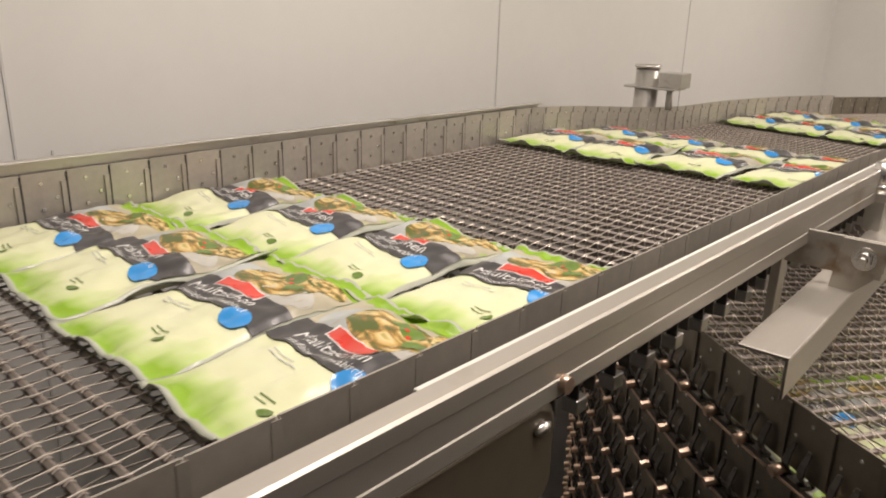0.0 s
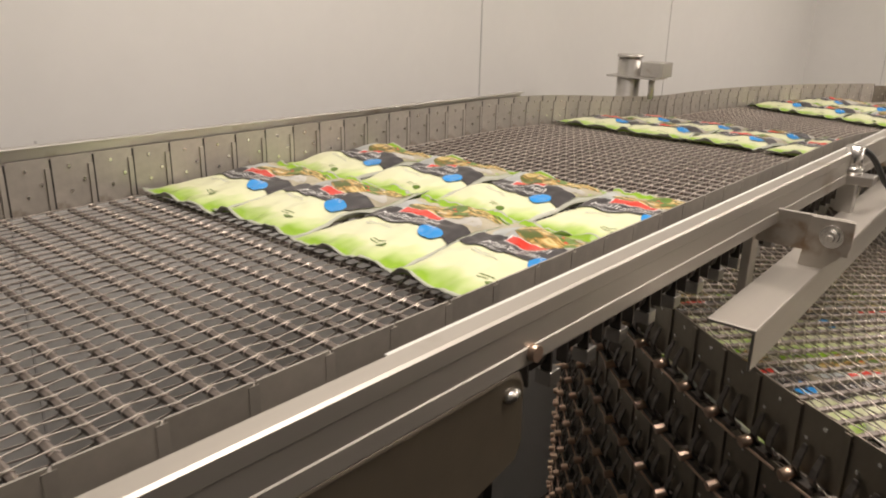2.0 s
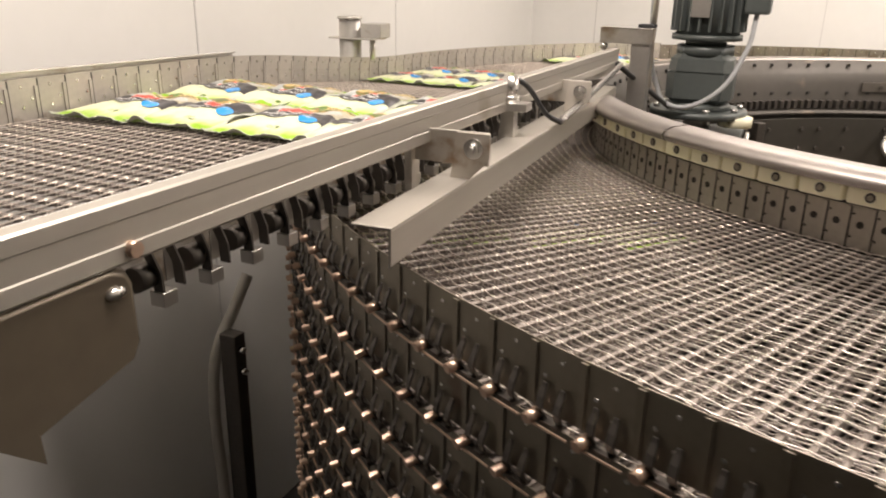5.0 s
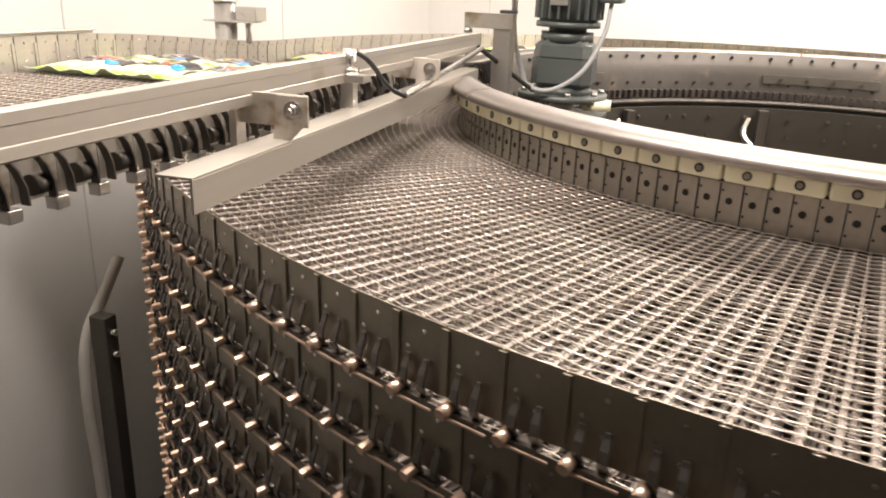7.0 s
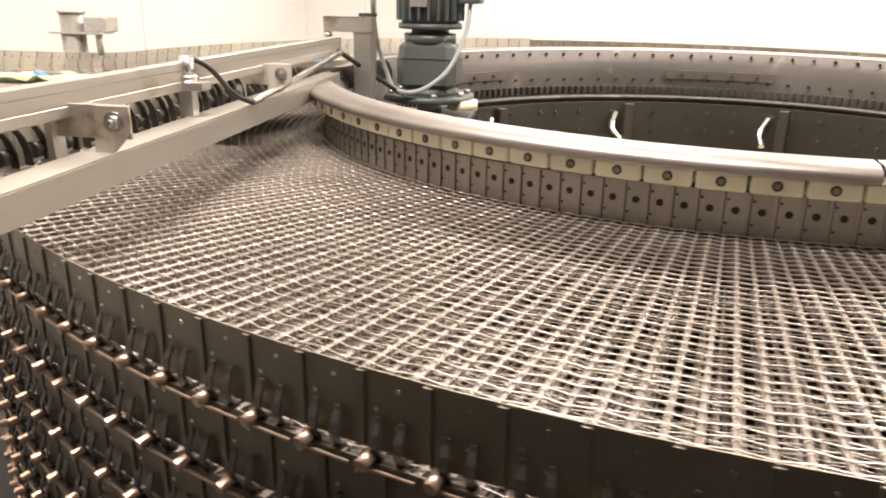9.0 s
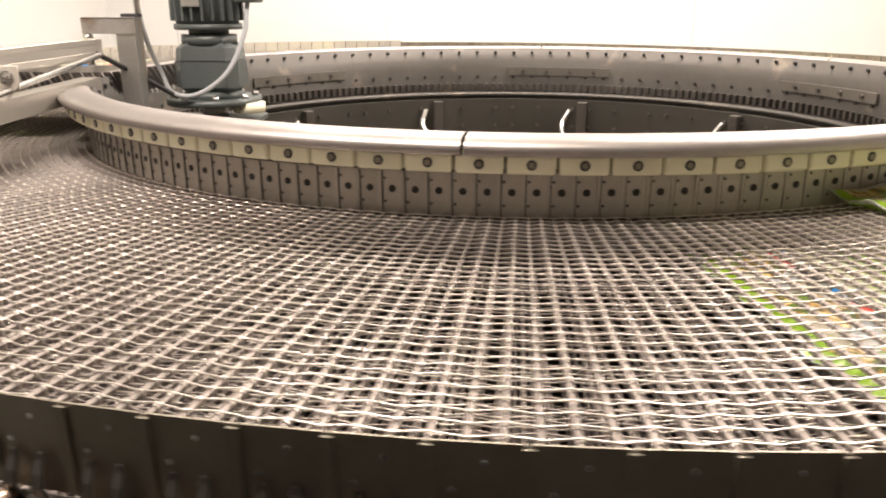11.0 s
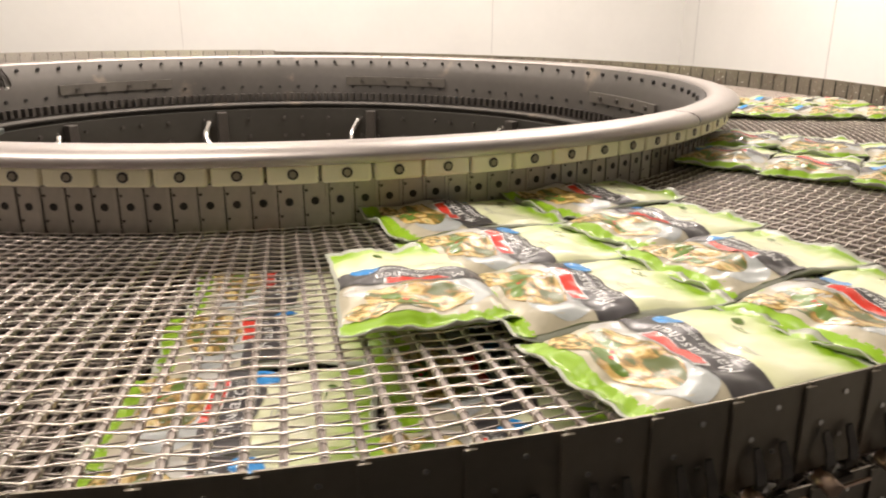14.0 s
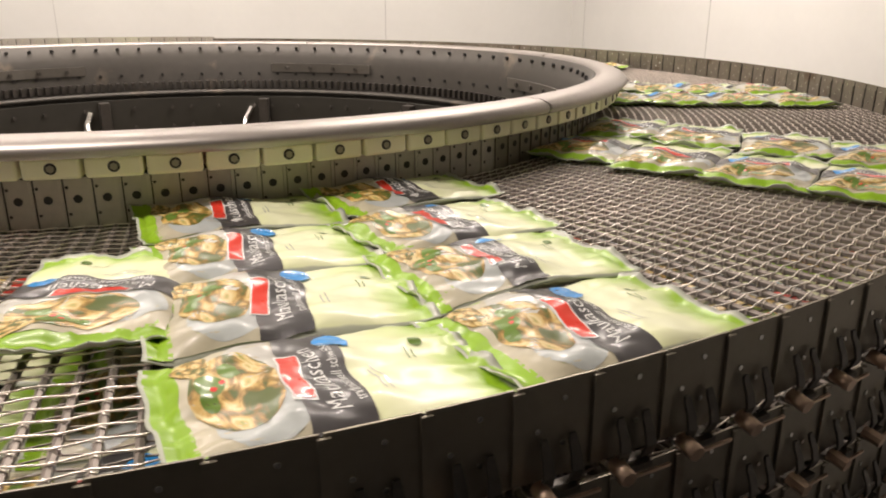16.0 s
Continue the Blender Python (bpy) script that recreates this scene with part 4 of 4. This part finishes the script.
def drum():
    """Rotating drum: rounded rim, ring of plastic blocks, perforated inner wall."""
    d = thing("drum", "rotating stainless steel drum with ivory plastic driving blocks", "drum")
    z = ZB
    n = 6
    for k in range(n):
        bm = bmesh.new()
        a0 = math.radians(-114.0 - 360 * k / n)
        prof = [(1.140, z + 0.034), (1.146, z + 0.043), (1.140, z + 0.051), (1.124, z + 0.057), (1.092, z + 0.058), (1.079, z + 0.055), (1.074, z + 0.046), (1.074, z + 0.030), (1.140, z + 0.034)]
        lathe(bm, prof, 40, a0 - 2 * math.pi / n + 0.002, a0 - 0.002)
        part("rim", bm, M_RIM, d, "rounded brushed steel rim segment")
    count = 102
    me = None
    for k in range(count):
        a = 2 * math.pi * k / count
        if me is None:
            bm = bmesh.new()
            w = 2 * math.pi * 1.12 / count * 0.95
            box(bm, 1.080, 1.128, -w / 2, w / 2, z + 0.0075, z + 0.0335, 0.004)
            cyl(bm, (1.126, 0, z + 0.021), (1.1292, 0, z + 0.021), 0.0070, 12, mi=2)
            cyl(bm, (1.126, 0, z + 0.021), (1.1298, 0, z + 0.021), 0.0048, 6, mi=1)
            ob = part("drive_block", bm, (M_BLOCK, M_PLATE, M_HOLE), d)
            me = ob.data
        else:
            ob = new("drive_block", me)
            ob.parent = d
        ob.matrix_basis = pose(0, 0, 0, 0, 0, math.degrees(a))
    bm = bmesh.new()
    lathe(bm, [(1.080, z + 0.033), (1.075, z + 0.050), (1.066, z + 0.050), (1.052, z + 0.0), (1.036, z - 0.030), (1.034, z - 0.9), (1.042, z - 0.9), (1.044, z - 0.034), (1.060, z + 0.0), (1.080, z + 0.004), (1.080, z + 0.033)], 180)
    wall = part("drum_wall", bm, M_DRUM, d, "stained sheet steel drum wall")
    bm = bmesh.new()
    for k in range(90):
        m = pose(0, 0, 0, 0, 0, 4 * k)
        for zz in (z + 0.034, z - 0.060):
            r0 = 1.060 if zz > z else 1.036
            v0 = m @ Vector((r0 + 0.002, 0, zz))
            v1 = m @ Vector((r0 - 0.005, 0, zz))
            cyl(bm, v0, v1, 0.006, 6)
    part("drum_bolts", bm, M_HOLE, wall, "rows of small bolts", "stuff")
    bm = bmesh.new()
    for k in range(240):
        box(bm, 1.016, 1.036, -0.006, 0.006, z - 0.112, z - 0.086, 0, pose(0, 0, 0, 0, 0, 1.5 * k))
    part("tooth_ring", bm, M_CLIP, d, "dark ring of drive teeth", "stuff")
    bm = bmesh.new()
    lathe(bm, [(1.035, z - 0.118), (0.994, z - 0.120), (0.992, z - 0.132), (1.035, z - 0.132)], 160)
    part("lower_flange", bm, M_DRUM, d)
    for a in (62, 122, 182, 242, 302, 2):
        bm = bmesh.new()
        for i in range(8):
            box(bm, 1.028, 1.034, -0.0256, 0.0256, z - 0.054, z - 0.022, 0, pose(0, 0, 0, 0, 0, a + (i - 3.5) * 2.8))
        jp = part("joint_plate", bm, M_SPLICE, d, "long bolted joint plate")
        for i in range(4):
            bm = bmesh.new()
            m = pose(0, 0, 0, 0, 0, a + (i - 1.5) * 5.2)
            cyl(bm, m @ Vector((1.029, 0, z - 0.038)), m @ Vector((1.021, 0, z - 0.038)), 0.007, 6)
            part("bolt", bm, M_CLIP, jp)
    return d


def drum_inside():
    """Static structure seen inside the drum."""
    c = thing("drum_core", "dark static frame inside the drum", "frame")
    bm = bmesh.new()
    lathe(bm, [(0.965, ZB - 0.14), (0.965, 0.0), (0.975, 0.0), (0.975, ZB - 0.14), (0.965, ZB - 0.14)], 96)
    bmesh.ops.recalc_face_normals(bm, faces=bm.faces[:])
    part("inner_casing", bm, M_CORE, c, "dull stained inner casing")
    bm = bmesh.new()
    for k in range(60):
        m = pose(0, 0, 0, 0, 0, 6 * k + (2 if k % 3 else 0))
        for z in (ZB - 0.175, ZB - 0.245):
            cyl(bm, m @ Vector((0.966, 0, z)), m @ Vector((0.957, 0, z)), 0.007, 6)
    part("casing_bolting", bm, M_CLIP, c, "small dark bolts on the casing", "stuff")
    bm = bmesh.new()
    lathe(bm, [(0.0, ZB - 0.55), (0.96, ZB - 0.55)], 64)
    part("core_floor", bm, M_DARK, c)
    for a in (137.6, 104.2, 69.5, 33.0, 0.0, 172.0):
        m = pose(0, 0, 0, 0, 0, a)
        bm = bmesh.new()
        box(bm, 0.935, 0.964, -0.018, 0.018, ZB - 0.50, ZB - 0.145, 0.003, m)
        part("hanger", bm, M_CLIP, c)
        pts = [m @ Vector(v) for v in ((0.95, 0.05, ZB - 0.18), (0.92, 0.07, ZB - 0.23), (0.86, 0.05, ZB - 0.27))]
        tube("bent_pipe", pts, 0.011, M_BOLT, c, "short bright bent pipe")


def hose_stand():
    """Bracket and grey hose low by the wall beside the stack."""
    h = thing("hose_bracket", "dark steel upright with a bracket holding a hose", "bracket")
    x, y = -1.812, -0.79
    bm = bmesh.new()
    box(bm, x - 0.025, x + 0.025, y - 0.02, y + 0.02, 0, ZB - 0.56, 0.003)
    part("upright", bm, M_CLIP, h)
    for z in (ZB - 0.60, ZB - 0.66):
        bm = bmesh.new()
        cyl(bm, (x + 0.025, y - 0.005, z), (x + 0.043, y - 0.005, z), 0.008, 8)
        part("bolt", bm, M_BOLT, h)
    hose = tube("drain_hose", [(x - 0.02, y + 0.10, ZB - 0.44), (x - 0.03, y + 0.05, ZB - 0.52), (x - 0.045, y - 0.01, ZB - 0.62), (x - 0.050, y - 0.03, ZB - 0.76), (x - 0.045, y - 0.03, ZB - 1.0), (x - 0.045, y - 0.03, 0.02)], 0.015, M_HOSE)
    tagged(hose, "thick grey hose hanging down behind the bracket", "hose")


room()
SPIN, PLATES = spiral_belt()
for key0, inner0 in (("straight_inner_plate", True), ("straight_outer_plate", False)):
    bm0 = plate_bm(inner0)
    for v0 in bm0.verts:
        v0.co.z *= 1.12
        if inner0:
            v0.co.y /= 0.62
    # both straight-run plates take the lit tone of the plate steel
    PLATES[key0] = shared(key0[9:], bm0, (M_EDGE, M_HOLE, M_BOLT))
ROWS = infeed_belt(PLATES)
DRUM = drum()
drum_inside()
conveyor_bed()
guide_bar()
hold_post()
drive_motor()
wall_post()
hose_stand()
PACKS = packs()


def motions():
    times = [i * 1.0 for i in range(17)]
    walk(SPIN, [(t, pose(0, 0, -TIER * along(0, t) / (2 * math.pi * ROUT), 0, 0, -math.degrees(along(0, t) / ROUT))) for t in times])
    walk(DRUM, [(t, pose(0, 0, 0, 0, 0, -travel(t, DRUM_SPEEDS))) for t in times])
    for ob, s in ROWS:
        walk(ob, [(t, path_pose(along(s, t))) for t in key_times(s)])
    for ob, s, local in PACKS:
        walk(ob, [(t, path_pose(along(s, t)) @ local) for t in key_times(s)])


motions()
